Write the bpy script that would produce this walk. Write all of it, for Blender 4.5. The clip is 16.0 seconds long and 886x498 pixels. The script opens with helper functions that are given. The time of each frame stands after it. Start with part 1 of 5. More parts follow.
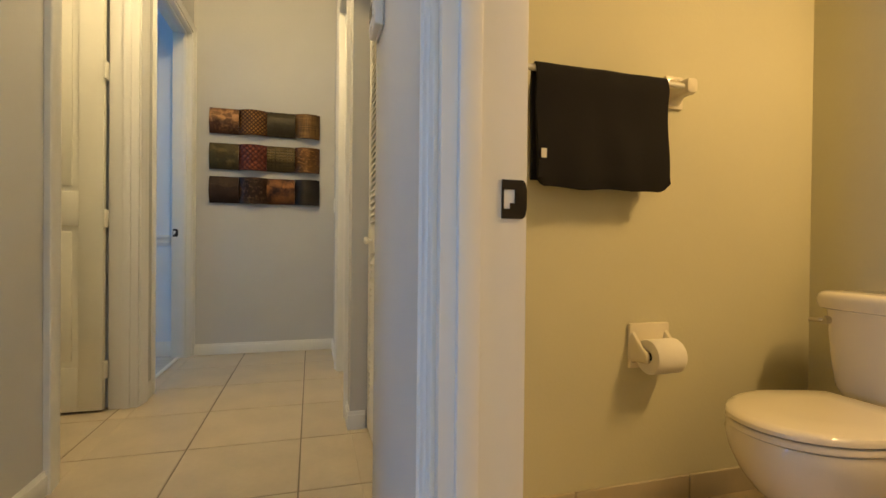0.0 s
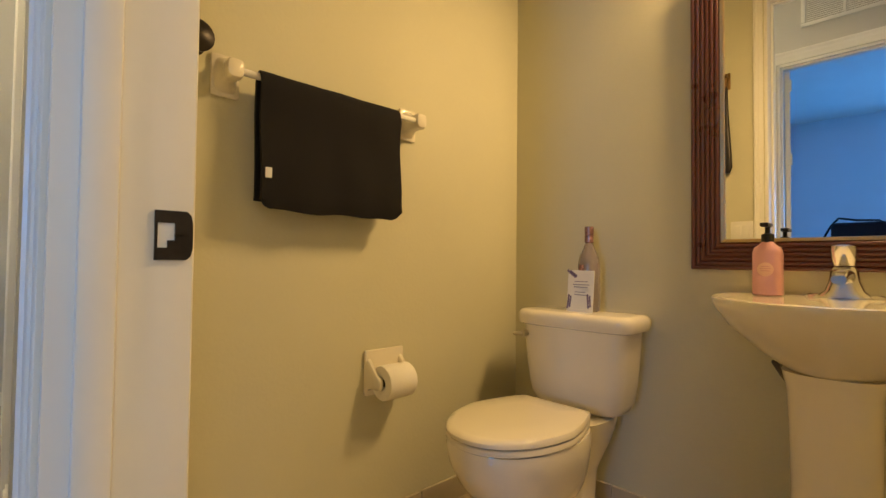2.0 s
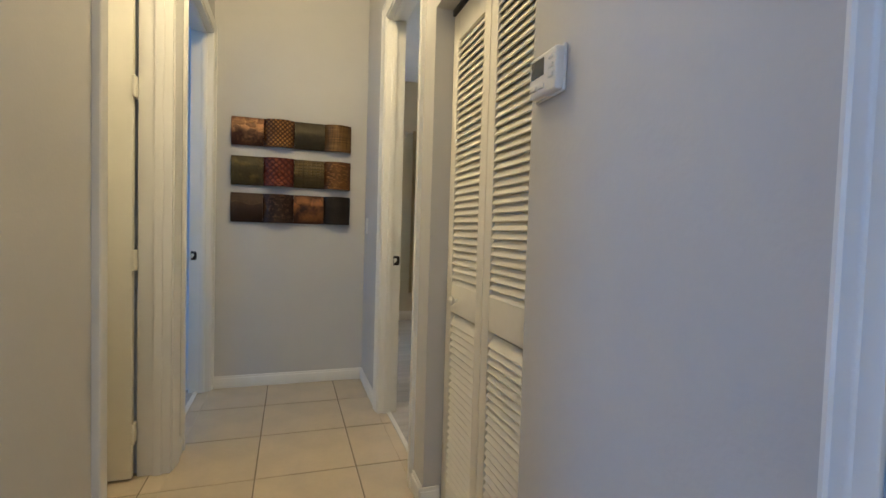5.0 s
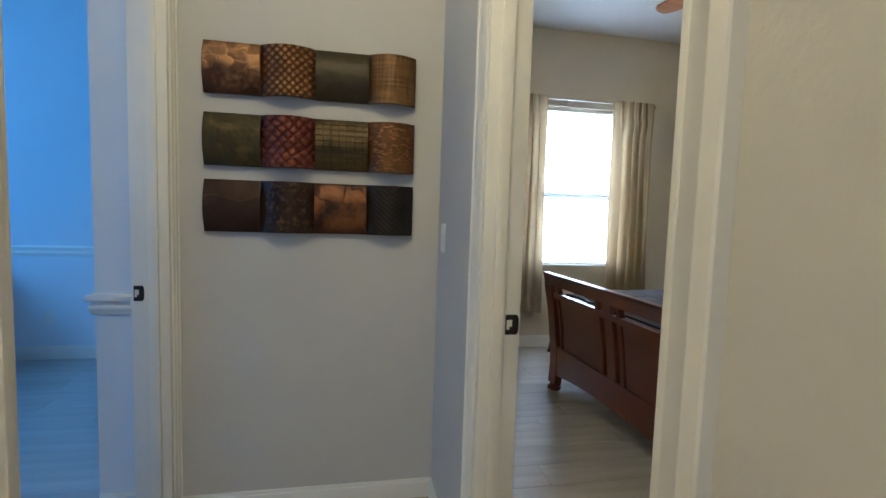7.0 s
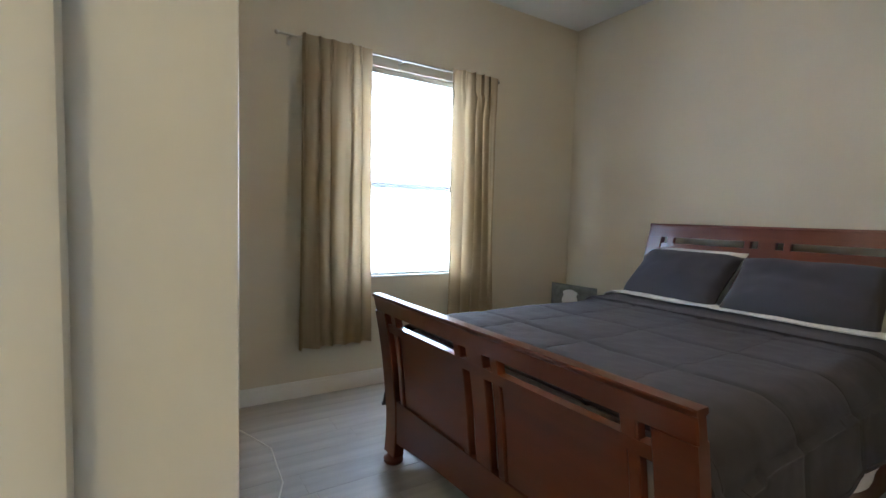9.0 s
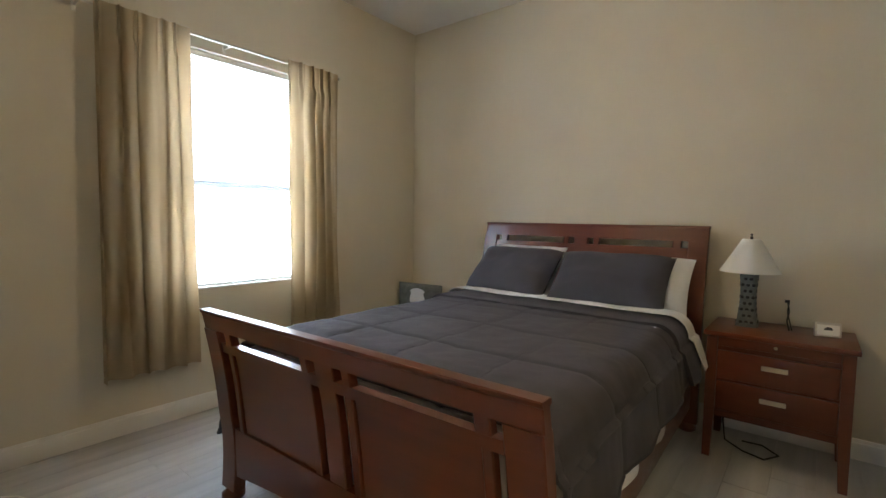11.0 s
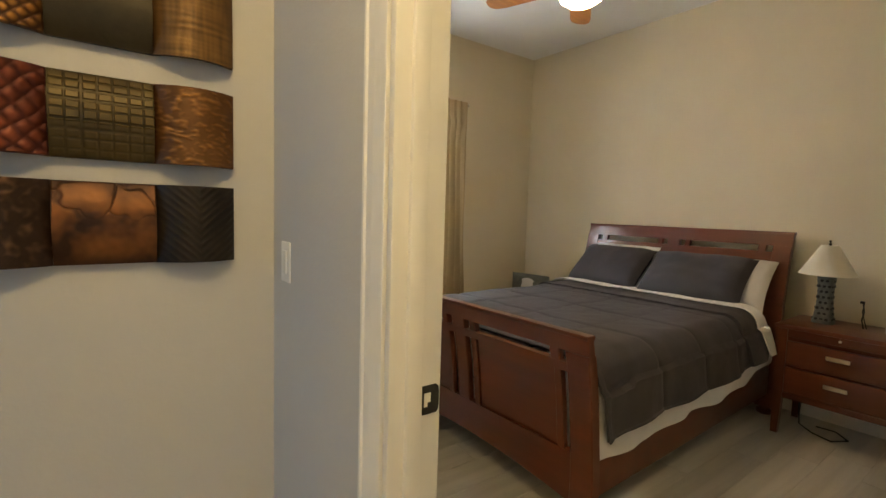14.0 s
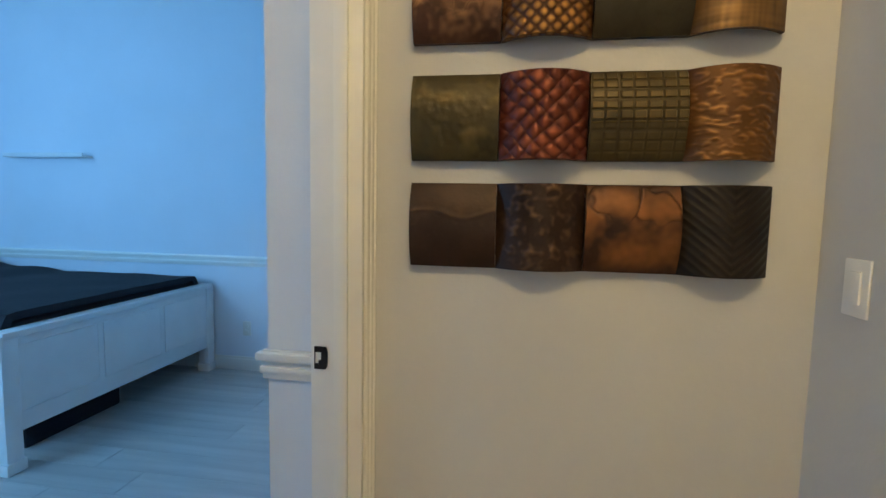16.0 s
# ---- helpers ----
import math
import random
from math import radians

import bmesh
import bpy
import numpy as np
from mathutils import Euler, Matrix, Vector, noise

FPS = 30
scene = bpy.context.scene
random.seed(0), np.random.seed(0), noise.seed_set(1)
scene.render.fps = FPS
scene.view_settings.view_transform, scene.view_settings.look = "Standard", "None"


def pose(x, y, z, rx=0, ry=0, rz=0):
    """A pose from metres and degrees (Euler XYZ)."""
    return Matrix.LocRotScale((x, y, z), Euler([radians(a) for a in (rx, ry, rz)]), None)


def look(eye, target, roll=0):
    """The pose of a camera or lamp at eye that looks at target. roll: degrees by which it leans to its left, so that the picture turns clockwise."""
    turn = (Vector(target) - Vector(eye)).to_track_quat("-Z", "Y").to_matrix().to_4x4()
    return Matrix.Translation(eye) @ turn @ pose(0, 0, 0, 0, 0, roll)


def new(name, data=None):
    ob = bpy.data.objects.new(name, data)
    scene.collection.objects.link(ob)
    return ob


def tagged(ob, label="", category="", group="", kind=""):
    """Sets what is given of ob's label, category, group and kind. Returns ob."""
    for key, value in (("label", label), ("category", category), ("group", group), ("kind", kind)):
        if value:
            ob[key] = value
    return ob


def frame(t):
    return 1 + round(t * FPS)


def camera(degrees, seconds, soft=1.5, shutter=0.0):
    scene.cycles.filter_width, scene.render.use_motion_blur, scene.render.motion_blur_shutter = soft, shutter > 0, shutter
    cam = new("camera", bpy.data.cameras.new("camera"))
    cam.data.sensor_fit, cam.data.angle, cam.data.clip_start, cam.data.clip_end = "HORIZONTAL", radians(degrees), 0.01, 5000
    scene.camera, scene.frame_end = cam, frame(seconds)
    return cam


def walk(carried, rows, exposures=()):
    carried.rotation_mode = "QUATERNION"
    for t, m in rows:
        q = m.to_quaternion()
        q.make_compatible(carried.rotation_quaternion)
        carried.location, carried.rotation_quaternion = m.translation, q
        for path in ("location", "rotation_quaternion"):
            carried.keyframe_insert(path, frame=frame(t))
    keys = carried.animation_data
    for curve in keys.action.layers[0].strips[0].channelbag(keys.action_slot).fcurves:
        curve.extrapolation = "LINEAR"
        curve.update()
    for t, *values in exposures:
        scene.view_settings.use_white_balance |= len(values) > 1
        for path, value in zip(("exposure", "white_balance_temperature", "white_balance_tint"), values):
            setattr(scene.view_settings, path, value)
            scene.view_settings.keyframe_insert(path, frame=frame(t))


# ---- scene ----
cam = camera(87.6, 16.0)
PATH = [
    (0, (0.003, 0.009, 0.864), (0.553, 1.932, 0.848), 0.6),
    (0.5, (0.058, 0.045, 0.871), (0.926, 1.847, 0.881), 0.5),
    (1, (0.09, 0.04, 0.895), (1.191, 1.709, 0.927), 0.5),
    (1.5, (0.116, 0.042, 0.898), (1.398, 1.577, 0.95), 0.5),
    (2, (0.15, 0.033, 0.907), (1.529, 1.481, 0.96), 0.6),
    (2.5, (0.138, 0.025, 0.899), (1.544, 1.447, 0.934), 0.8),
    (3, (0.039, 0.048, 0.877), (1.402, 1.512, 0.886), 1.2),
    (3.5, (-0.059, 0.07, 0.873), (1.186, 1.636, 0.866), 1.6),
    (4, (-0.194, 0.134, 0.902), (0.862, 1.832, 0.875), 1.9),
    (4.5, (-0.344, 0.231, 1.005), (0.511, 2.039, 0.957), 2.0),
    (5, (-0.356, 0.395, 1.147), (0.274, 2.291, 1.072), 1.7),
    (5.2, (-0.349, 0.505, 1.169), (0.221, 2.421, 1.094), 1.8),
    (7.3, (-0.134, 2.163, 1.274), (0.245, 4.120, 1.118), 1.8),
    (7.5, (-0.102, 2.279, 1.261), (0.339, 4.224, 1.113), 1.8),
    (8, (0.023, 2.541, 1.255), (0.647, 4.435, 1.105), 1.4),
    (8.5, (0.178, 2.775, 1.258), (1.026, 4.580, 1.117), 1.3),
    (9, (0.273, 3.02, 1.259), (1.335, 4.709, 1.121), 1.7),
    (9.5, (0.308, 3.136, 1.278), (1.549, 4.699, 1.142), 1.8),
    (10, (0.317, 3.139, 1.267), (1.691, 4.586, 1.135), 1.3),
    (12.5, (0.2, 2.826, 1.33), (1.855, 3.943, 1.207), 1.2),
    (13, (0.073, 2.713, 1.354), (1.643, 3.945, 1.223), 1.4),
    (13.5, (-0.102, 2.572, 1.344), (1.309, 3.981, 1.196), 1.6),
    (14, (-0.243, 2.483, 1.331), (0.947, 4.083, 1.168), 1.7),
    (14.5, (-0.341, 2.467, 1.317), (0.568, 4.241, 1.148), 1.7),
    (15, (-0.411, 2.534, 1.307), (0.154, 4.445, 1.134), 1.6),
    (15.5, (-0.465, 2.647, 1.306), (-0.302, 4.633, 1.13), 1.3),
    (16, (-0.504, 2.783, 1.313), (-0.792, 4.755, 1.144), 1.1),
]
walk(cam, [(t, look(eye, target, roll)) for t, eye, target, roll in PATH],
     [(0.0, -0.06, 6800, 10), (0.5, -0.09, 6450, 10), (1.0, -0.02, 6550, 10), (2.0, 0.0, 6400, 10), (2.5, 0.0, 6050, 10), (3.0, 0.03, 5850, 12), (4.2, 0.0, 5300, 15), (5.0, -0.1, 5850, 12), (7.5, -0.2, 5250, 9), (8.2, -0.15, 5400, 10), (9.0, -0.12, 5450, 10), (9.5, -0.02, 5250, 10), (10.2, 0.06, 5700, 10), (12.5, -0.02, 6600, 10), (13.5, 0.0, 7300, 10), (14.0, 0.14, 7400, 10), (14.5, 0.26, 7600, 10), (15.0, 0.34, 7500, 10), (15.5, 0.27, 6900, 10), (16.0, 0.2, 6800, 10)])

# ---- light ----
scene.view_settings.exposure = 0.0
world = bpy.data.worlds.new("world")
scene.world = world
world.use_nodes = True
sky = world.node_tree.nodes.new("ShaderNodeTexSky")
sky.sky_type, sky.sun_disc, sky.sun_elevation, sky.sun_rotation = "NISHITA", False, radians(50), radians(200)
world.node_tree.links.new(sky.outputs[0], world.node_tree.nodes["Background"].inputs[0])
world.node_tree.nodes["Background"].inputs[1].default_value = 0.08


def lamp(name, kind, m, energy, color, size=(0.1, 0.1), parent=None):
    data = bpy.data.lights.new(name, kind)
    data.energy, data.color = energy, color
    if kind == "AREA":
        data.shape, data.size, data.size_y = "RECTANGLE", size[0], size[1]
    elif kind != "SUN":
        data.shadow_soft_size = size[0]
    ob = new(name, data)
    ob.matrix_world = m
    return ob


WARM, DAY, BLUE = (1.0, 0.64, 0.26), (0.84, 0.92, 1.0), (0.17, 0.50, 1.0)
sun = lamp("sun", "SUN", look((4, -6, 9), (0, 0, 0)), 2.0, (1.0, 0.95, 0.88))
sun.data.angle = radians(0.5)
# daylight in the wall openings; only the bedroom window is seen
lamp("window_light_bedroom", "AREA", look((1.94, 6.42, 1.50), (1.94, 0, 1.50)), 122, DAY, (1.0, 1.36))
# this window is unseen, set south to keep direct light off the hall
lamp("window_light_blue_bedroom", "AREA", look((-4.0, 2.82, 1.75), (-4.0, 6, 1.5)), 66, BLUE, (1.6, 1.6))
# study window is assumed, kept outside what the mirror shows
lamp("window_light_study", "AREA", look((-5.28, -1.0, 1.6), (0, -1.0, 1.6)), 70, (0.10, 0.40, 1.0), (1.0, 1.3))
# bluish fill from the south, added at an unseen opening behind the hall
lamp("added_daylight_hall", "AREA", look((-0.35, -1.78, 1.4), (-0.35, 4, 1.3)), 8.5, (0.78, 0.88, 1.0), (0.9, 1.9))
# electric light
lamp("vanity_lamp", "AREA", look((1.70, 0.20, 2.12), (1.0, 0.5, 0.6)), 23.5, WARM, (0.45, 0.10))
# hall lamp is unseen, added overhead to light corridor and art
lamp("assumed_hall_lamp", "POINT", pose(-0.35, 2.2, 2.86), 45, (1.0, 0.78, 0.42), (0.11,))
lamp("side_room_lamp", "POINT", pose(-1.7, 2.15, 2.75), 14, (1.0, 0.76, 0.42), (0.10,))

# ---- materials ----


def mat(name, color, rough=0.6, metal=0.0, vary=0.06, scale=6.0, bump=0.0, bump_scale=120.0, grain=None, sheen=0.0, coat=0.0, rand=0.0):
    """A surface with blotches and fine grain; grain: stretch of the pattern along each axis."""
    m = bpy.data.materials.new(name)
    m.use_nodes = True
    nt = m.node_tree
    bsdf = nt.nodes["Principled BSDF"]
    add, wire = nt.nodes.new, nt.links.new
    coord = add("ShaderNodeTexCoord")
    mapping = add("ShaderNodeMapping")
    wire(coord.outputs["Object"], mapping.inputs[0])
    mapping.inputs["Scale"].default_value = grain or (1, 1, 1)
    big, fine = add("ShaderNodeTexNoise"), add("ShaderNodeTexNoise")
    big.inputs["Scale"].default_value, big.inputs["Detail"].default_value = scale, 5
    fine.inputs["Scale"].default_value, fine.inputs["Detail"].default_value = bump_scale, 3
    info = add("ShaderNodeObjectInfo")
    for n in (big, fine):
        wire(mapping.outputs[0], n.inputs[0])
    ramp = add("ShaderNodeMapRange")
    ramp.inputs["From Min"].default_value, ramp.inputs["From Max"].default_value = 0.3, 0.7
    ramp.inputs["To Min"].default_value, ramp.inputs["To Max"].default_value = 1 - vary, 1 + vary
    wire(big.outputs[0], ramp.inputs[0])
    r2 = add("ShaderNodeMapRange")
    r2.inputs["To Min"].default_value, r2.inputs["To Max"].default_value = 1 - rand, 1 + rand
    wire(info.outputs["Random"], r2.inputs[0])
    r3 = add("ShaderNodeMapRange")
    r3.inputs["To Min"].default_value, r3.inputs["To Max"].default_value = 1 - vary / 2, 1 + vary / 2
    wire(fine.outputs[0], r3.inputs[0])
    mul, mul2 = add("ShaderNodeMath"), add("ShaderNodeMath")
    mul.operation = mul2.operation = "MULTIPLY"
    wire(ramp.outputs[0], mul.inputs[0]); wire(r2.outputs[0], mul.inputs[1])
    wire(mul.outputs[0], mul2.inputs[0]); wire(r3.outputs[0], mul2.inputs[1])
    tint = add("ShaderNodeVectorMath")
    tint.operation = "SCALE"
    tint.inputs[0].default_value = color
    wire(mul2.outputs[0], tint.inputs["Scale"])
    wire(tint.outputs[0], bsdf.inputs["Base Color"])
    rr = add("ShaderNodeMapRange")
    rr.inputs["To Min"].default_value, rr.inputs["To Max"].default_value = max(rough - 0.08, 0.02), min(rough + 0.08, 1)
    wire(big.outputs[0], rr.inputs[0]); wire(rr.outputs[0], bsdf.inputs["Roughness"])
    bsdf.inputs["Metallic"].default_value = metal
    bsdf.inputs["Sheen Weight"].default_value = sheen
    bsdf.inputs["Coat Weight"].default_value = coat
    if bump:
        b = add("ShaderNodeBump")
        b.inputs["Strength"].default_value, b.inputs["Distance"].default_value = bump, 0.002
        wire(fine.outputs[0], b.inputs["Height"]); wire(b.outputs[0], bsdf.inputs["Normal"])
    return m


def plain_glass(name, color, rough=0.0):
    m = bpy.data.materials.new(name)
    m.use_nodes = True
    b = m.node_tree.nodes["Principled BSDF"]
    b.inputs["Base Color"].default_value = (*color, 1)
    b.inputs["Roughness"].default_value, b.inputs["Transmission Weight"].default_value = rough, 1.0
    return m


def glow(name, color, strength):
    m = bpy.data.materials.new(name)
    m.use_nodes = True
    b = m.node_tree.nodes["Principled BSDF"]
    b.inputs["Base Color"].default_value = (*color, 1)
    b.inputs["Emission Color"].default_value, b.inputs["Emission Strength"].default_value = (*color, 1), strength
    return m


def cloth_seen_through(name, color, through_part, clear=0.0):
    """Thin cloth: diffuse, partly translucent, with a share of clear holes."""
    m = bpy.data.materials.new(name)
    m.use_nodes = True
    nt = m.node_tree
    nt.nodes.clear()
    out, d, tr, cl = [nt.nodes.new(k) for k in ("ShaderNodeOutputMaterial", "ShaderNodeBsdfDiffuse", "ShaderNodeBsdfTranslucent", "ShaderNodeBsdfTransparent")]
    d.inputs[0].default_value = tr.inputs[0].default_value = (*color, 1)
    m1, m2 = nt.nodes.new("ShaderNodeMixShader"), nt.nodes.new("ShaderNodeMixShader")
    m1.inputs[0].default_value, m2.inputs[0].default_value = through_part, clear
    nt.links.new(d.outputs[0], m1.inputs[1]); nt.links.new(tr.outputs[0], m1.inputs[2])
    nt.links.new(m1.outputs[0], m2.inputs[1]); nt.links.new(cl.outputs[0], m2.inputs[2])
    nt.links.new(m2.outputs[0], out.inputs[0])
    return m


M_HALL = mat("hall_paint", (0.56, 0.545, 0.51), 0.75, vary=0.03, scale=2, bump=0.25, bump_scale=90)
M_POWDER = mat("powder_paint", (0.61, 0.585, 0.42), 0.7, vary=0.03, scale=2, bump=0.25, bump_scale=90)
M_BED = mat("bedroom_paint", (0.64, 0.575, 0.44), 0.75, vary=0.03, scale=2, bump=0.25, bump_scale=90)
M_BLUE = mat("blue_room_paint", (0.72, 0.76, 0.80), 0.7, vary=0.03, scale=2, bump=0.2, bump_scale=90)
M_CEIL = mat("ceiling_paint", (0.78, 0.77, 0.74), 0.85, vary=0.03, scale=2, bump=0.5, bump_scale=60)
M_TRIM = mat("white_trim_paint", (0.80, 0.78, 0.72), 0.35, vary=0.03, scale=4, bump=0.06, bump_scale=40)
M_DOOR = mat("cream_door_paint", (0.80, 0.77, 0.66), 0.4, vary=0.03, scale=4, bump=0.06, bump_scale=40)
M_LOUVER = mat("louver_paint", (0.80, 0.76, 0.65), 0.42, vary=0.04, scale=5, bump=0.06, bump_scale=40)
M_TILE = mat("floor_tile", (0.55, 0.46, 0.33), 0.33, vary=0.09, scale=5, bump=0.12, bump_scale=50, rand=0.05)
M_GROUT = mat("grout", (0.24, 0.20, 0.15), 0.9, vary=0.15, scale=20, bump=0.4)
M_TBASE = mat("tile_base", (0.52, 0.45, 0.33), 0.35, vary=0.08, scale=5, bump=0.1, bump_scale=50, rand=0.04)
M_PLANK = mat("grey_plank", (0.49, 0.47, 0.44), 0.36, vary=0.15, scale=3, bump=0.2, bump_scale=60, grain=(0.35, 5, 1), rand=0.09)
M_WOOD = mat("cherry_wood", (0.112, 0.024, 0.007), 0.32, vary=0.15, scale=4, bump=0.05, bump_scale=60, grain=(5, 0.5, 5), coat=0.3)
M_FRAME = mat("dark_cherry", (0.085, 0.021, 0.011), 0.3, vary=0.10, scale=8, bump=0.05, coat=0.3)
M_PORC = mat("porcelain", (0.80, 0.74, 0.60), 0.12, vary=0.015, scale=3, coat=0.5)
M_CHROME = mat("chrome", (0.75, 0.73, 0.70), 0.2, 1.0, vary=0.03)
M_NICKEL = mat("brushed_nickel", (0.62, 0.58, 0.50), 0.3, 1.0, vary=0.06)
M_BRONZE = mat("dark_bronze", (0.035, 0.030, 0.027), 0.38, 0.7, vary=0.2, scale=30)
M_BLACK = mat("black_terry", (0.004, 0.0032, 0.0045), 0.95, vary=0.3, scale=60, bump=1.0, bump_scale=420, sheen=0.0)
M_SHADEW = cloth_seen_through("window_shade", (0.88, 0.93, 1.0), 0.6, 0.04)
M_CURTAIN = cloth_seen_through("curtain_cloth", (0.50, 0.40, 0.26), 0.22, 0.0)
M_COMF = mat("grey_comforter", (0.041, 0.036, 0.043), 0.85, vary=0.10, scale=7, bump=0.5, bump_scale=300, sheen=0.05)
M_PILLOW = mat("grey_pillowcase", (0.048, 0.047, 0.060), 0.8, vary=0.08, scale=7, bump=0.4, bump_scale=300, sheen=0.05)
M_WHITE = mat("white_linen", (0.72, 0.72, 0.72), 0.85, vary=0.05, scale=8, bump=0.4, bump_scale=260)
M_PLASTIC = mat("white_plastic", (0.78, 0.76, 0.70), 0.35, vary=0.02)
M_MIRROR = mat("mirror_silver", (0.93, 0.94, 0.93), 0.0, 1.0, vary=0.0)
M_MIRROR.node_tree.nodes["Principled BSDF"].inputs["Roughness"].default_value = 0.0
for k in list(M_MIRROR.node_tree.links):
    if k.to_socket.name == "Roughness":
        M_MIRROR.node_tree.links.remove(k)
M_PAPER = mat("tissue_paper", (0.85, 0.82, 0.74), 0.9, vary=0.03, scale=12, bump=0.3)
M_DARK = mat("black_plastic", (0.012, 0.012, 0.013), 0.35, vary=0.15)
M_PINK = mat("pink_soap", (0.70, 0.37, 0.38), 0.25, vary=0.04, coat=0.6)
M_LAMPSHADE = cloth_seen_through("lampshade_cloth", (0.80, 0.77, 0.68), 0.3, 0.0)
M_STONE = mat("green_grey_ceramic", (0.095, 0.105, 0.095), 0.55, vary=0.25, scale=25, bump=0.3, bump_scale=80)
M_HOSE = mat("braided_hose", (0.085, 0.070, 0.055), 0.5, 0.3, vary=0.2, scale=40, bump=0.4, bump_scale=400)
M_SCREEN = mat("grey_display", (0.07, 0.075, 0.08), 0.2, vary=0.1)
M_INK = mat("grey_print", (0.33, 0.31, 0.36), 0.8, vary=0.1)
M_WHITEWOOD = mat("white_painted_wood", (0.80, 0.80, 0.78), 0.4, vary=0.04, scale=5, bump=0.06)
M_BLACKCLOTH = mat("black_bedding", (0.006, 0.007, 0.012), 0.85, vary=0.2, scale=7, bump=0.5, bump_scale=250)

# ---- mesh helpers ----


def box(bm, x0, x1, y0, y1, z0, z1, r=0.0, seg=2):
    """A box, its edges rounded by r."""
    t = bmesh.new()
    bmesh.ops.create_cube(t, size=1)
    for v in t.verts:
        v.co = Vector(((x0 + x1) / 2 + v.co.x * (x1 - x0), (y0 + y1) / 2 + v.co.y * (y1 - y0), (z0 + z1) / 2 + v.co.z * (z1 - z0)))
    if r:
        bmesh.ops.bevel(t, geom=list(t.edges), offset=r, segments=seg, profile=0.5, affect="EDGES")
    join(bm, t)
    return bm


def join(bm, other):
    me = bpy.data.meshes.new("tmp")
    other.to_mesh(me)
    other.free()
    bm.from_mesh(me)
    bpy.data.meshes.remove(me)


def cube(x0, x1, y0, y1, z0, z1, r=0.0, seg=2):
    return box(bmesh.new(), x0, x1, y0, y1, z0, z1, r, seg)


def loft(bm, rings, cap=True, closed=True):
    """Skin between rings of equal length."""
    vs = [[bm.verts.new(p) for p in ring] for ring in rings]
    n = len(rings[0])
    for a, b in zip(vs, vs[1:]):
        for i in range(n if closed else n - 1):
            j = (i + 1) % n
            bm.faces.new((a[i], a[j], b[j], b[i]))
    if cap and closed:
        bm.faces.new(list(reversed(vs[0])))
        bm.faces.new(vs[-1])
    return bm


def lathe(bm, profile, seg=24, c=(0, 0, 0), squash=1.0):
    return loft(bm, [[(c[0] + max(r, 0.0004) * math.cos(2 * math.pi * k / seg), c[1] + squash * max(r, 0.0004) * math.sin(2 * math.pi * k / seg), c[2] + z) for k in range(seg)] for r, z in profile])


def tube(bm, pts, r, seg=10):
    """A round rod along points."""
    pts = [Vector(p) for p in pts]
    rings, up = [], Vector((0.13, 0.31, 0.94)).normalized()
    for i, p in enumerate(pts):
        d = (pts[min(i + 1, len(pts) - 1)] - pts[max(i - 1, 0)]).normalized()
        a = d.cross(up)
        if a.length < 0.05:
            a = d.cross(Vector((1, 0, 0)))
        a.normalize()
        b = a.cross(d)
        rings.append([p + r * (math.cos(2 * math.pi * k / seg) * a + math.sin(2 * math.pi * k / seg) * b) for k in range(seg)])
    return loft(bm, rings)


def oval(cx, cy, z, a, b, n=28, power=2.0, front=1.0):
    """A ring of a superellipse; front stretches its -x half."""
    out = []
    for k in range(n):
        w = 2 * math.pi * k / n
        c, s = math.cos(w), math.sin(w)
        x, y = math.copysign(abs(c) ** (2 / power), c) * a, math.copysign(abs(s) ** (2 / power), s) * b
        out.append((cx + (x * front if x < 0 else x), cy + y, z))
    return out


def shade(bm, angle=40):
    bmesh.ops.recalc_face_normals(bm, faces=bm.faces)
    lim = radians(angle)
    for f in bm.faces:
        f.smooth = True
    for e in bm.edges:
        e.smooth = len(e.link_faces) == 2 and e.calc_face_angle(0) < lim


def mesh_object(name, bm, material):
    shade(bm)
    me = bpy.data.meshes.new(name)
    bm.to_mesh(me)
    bm.free()
    me.materials.append(material)
    return new(name, me)


def part(name, bm, material, parent, label=""):
    ob = mesh_object(name, bm, material)
    ob.parent = parent
    return tagged(ob, label)


def thing(name, x, y, z, label, category, group="", rz=0):
    ob = new(name)
    ob.empty_display_size = 0.1
    ob.matrix_world = pose(x, y, z, 0, 0, rz)
    return tagged(ob, label, category, group)


def struct(name, bm, material, label, category):
    return tagged(mesh_object(name, bm, material), label, category, kind="structure")


# ---- the shell ----
T = 3.02                      # ceiling height
XW, XE = -0.865, 0.185        # hall wall faces
WO, EO, EB = -0.99, 0.3135, 0.297          # their far faces
DOOR = 2.44


def wall_y(name, x0, x1, y0, y1, openings, material, label, z1=T):
    """A wall along y with openings (from, to, bottom, top)."""
    bm, y = bmesh.new(), y0
    for a, b, lo, hi in sorted(openings):
        box(bm, x0, x1, y, a, 0, z1)
        box(bm, x0, x1, a, b, hi, z1)
        if lo > 0:
            box(bm, x0, x1, a, b, 0, lo)
        y = b
    box(bm, x0, x1, y, y1, 0, z1)
    return struct(name, bm, material, label, "wall")


def wall_x(name, y0, y1, x0, x1, openings, material, label, z1=T):
    bm, x = bmesh.new(), x0
    for a, b, lo, hi in sorted(openings):
        box(bm, x, a, y0, y1, 0, z1)
        box(bm, a, b, y0, y1, hi, z1)
        if lo > 0:
            box(bm, a, b, y0, y1, 0, lo)
        x = b
    box(bm, x, x1, y0, y1, 0, z1)
    return struct(name, bm, material, label, "wall")


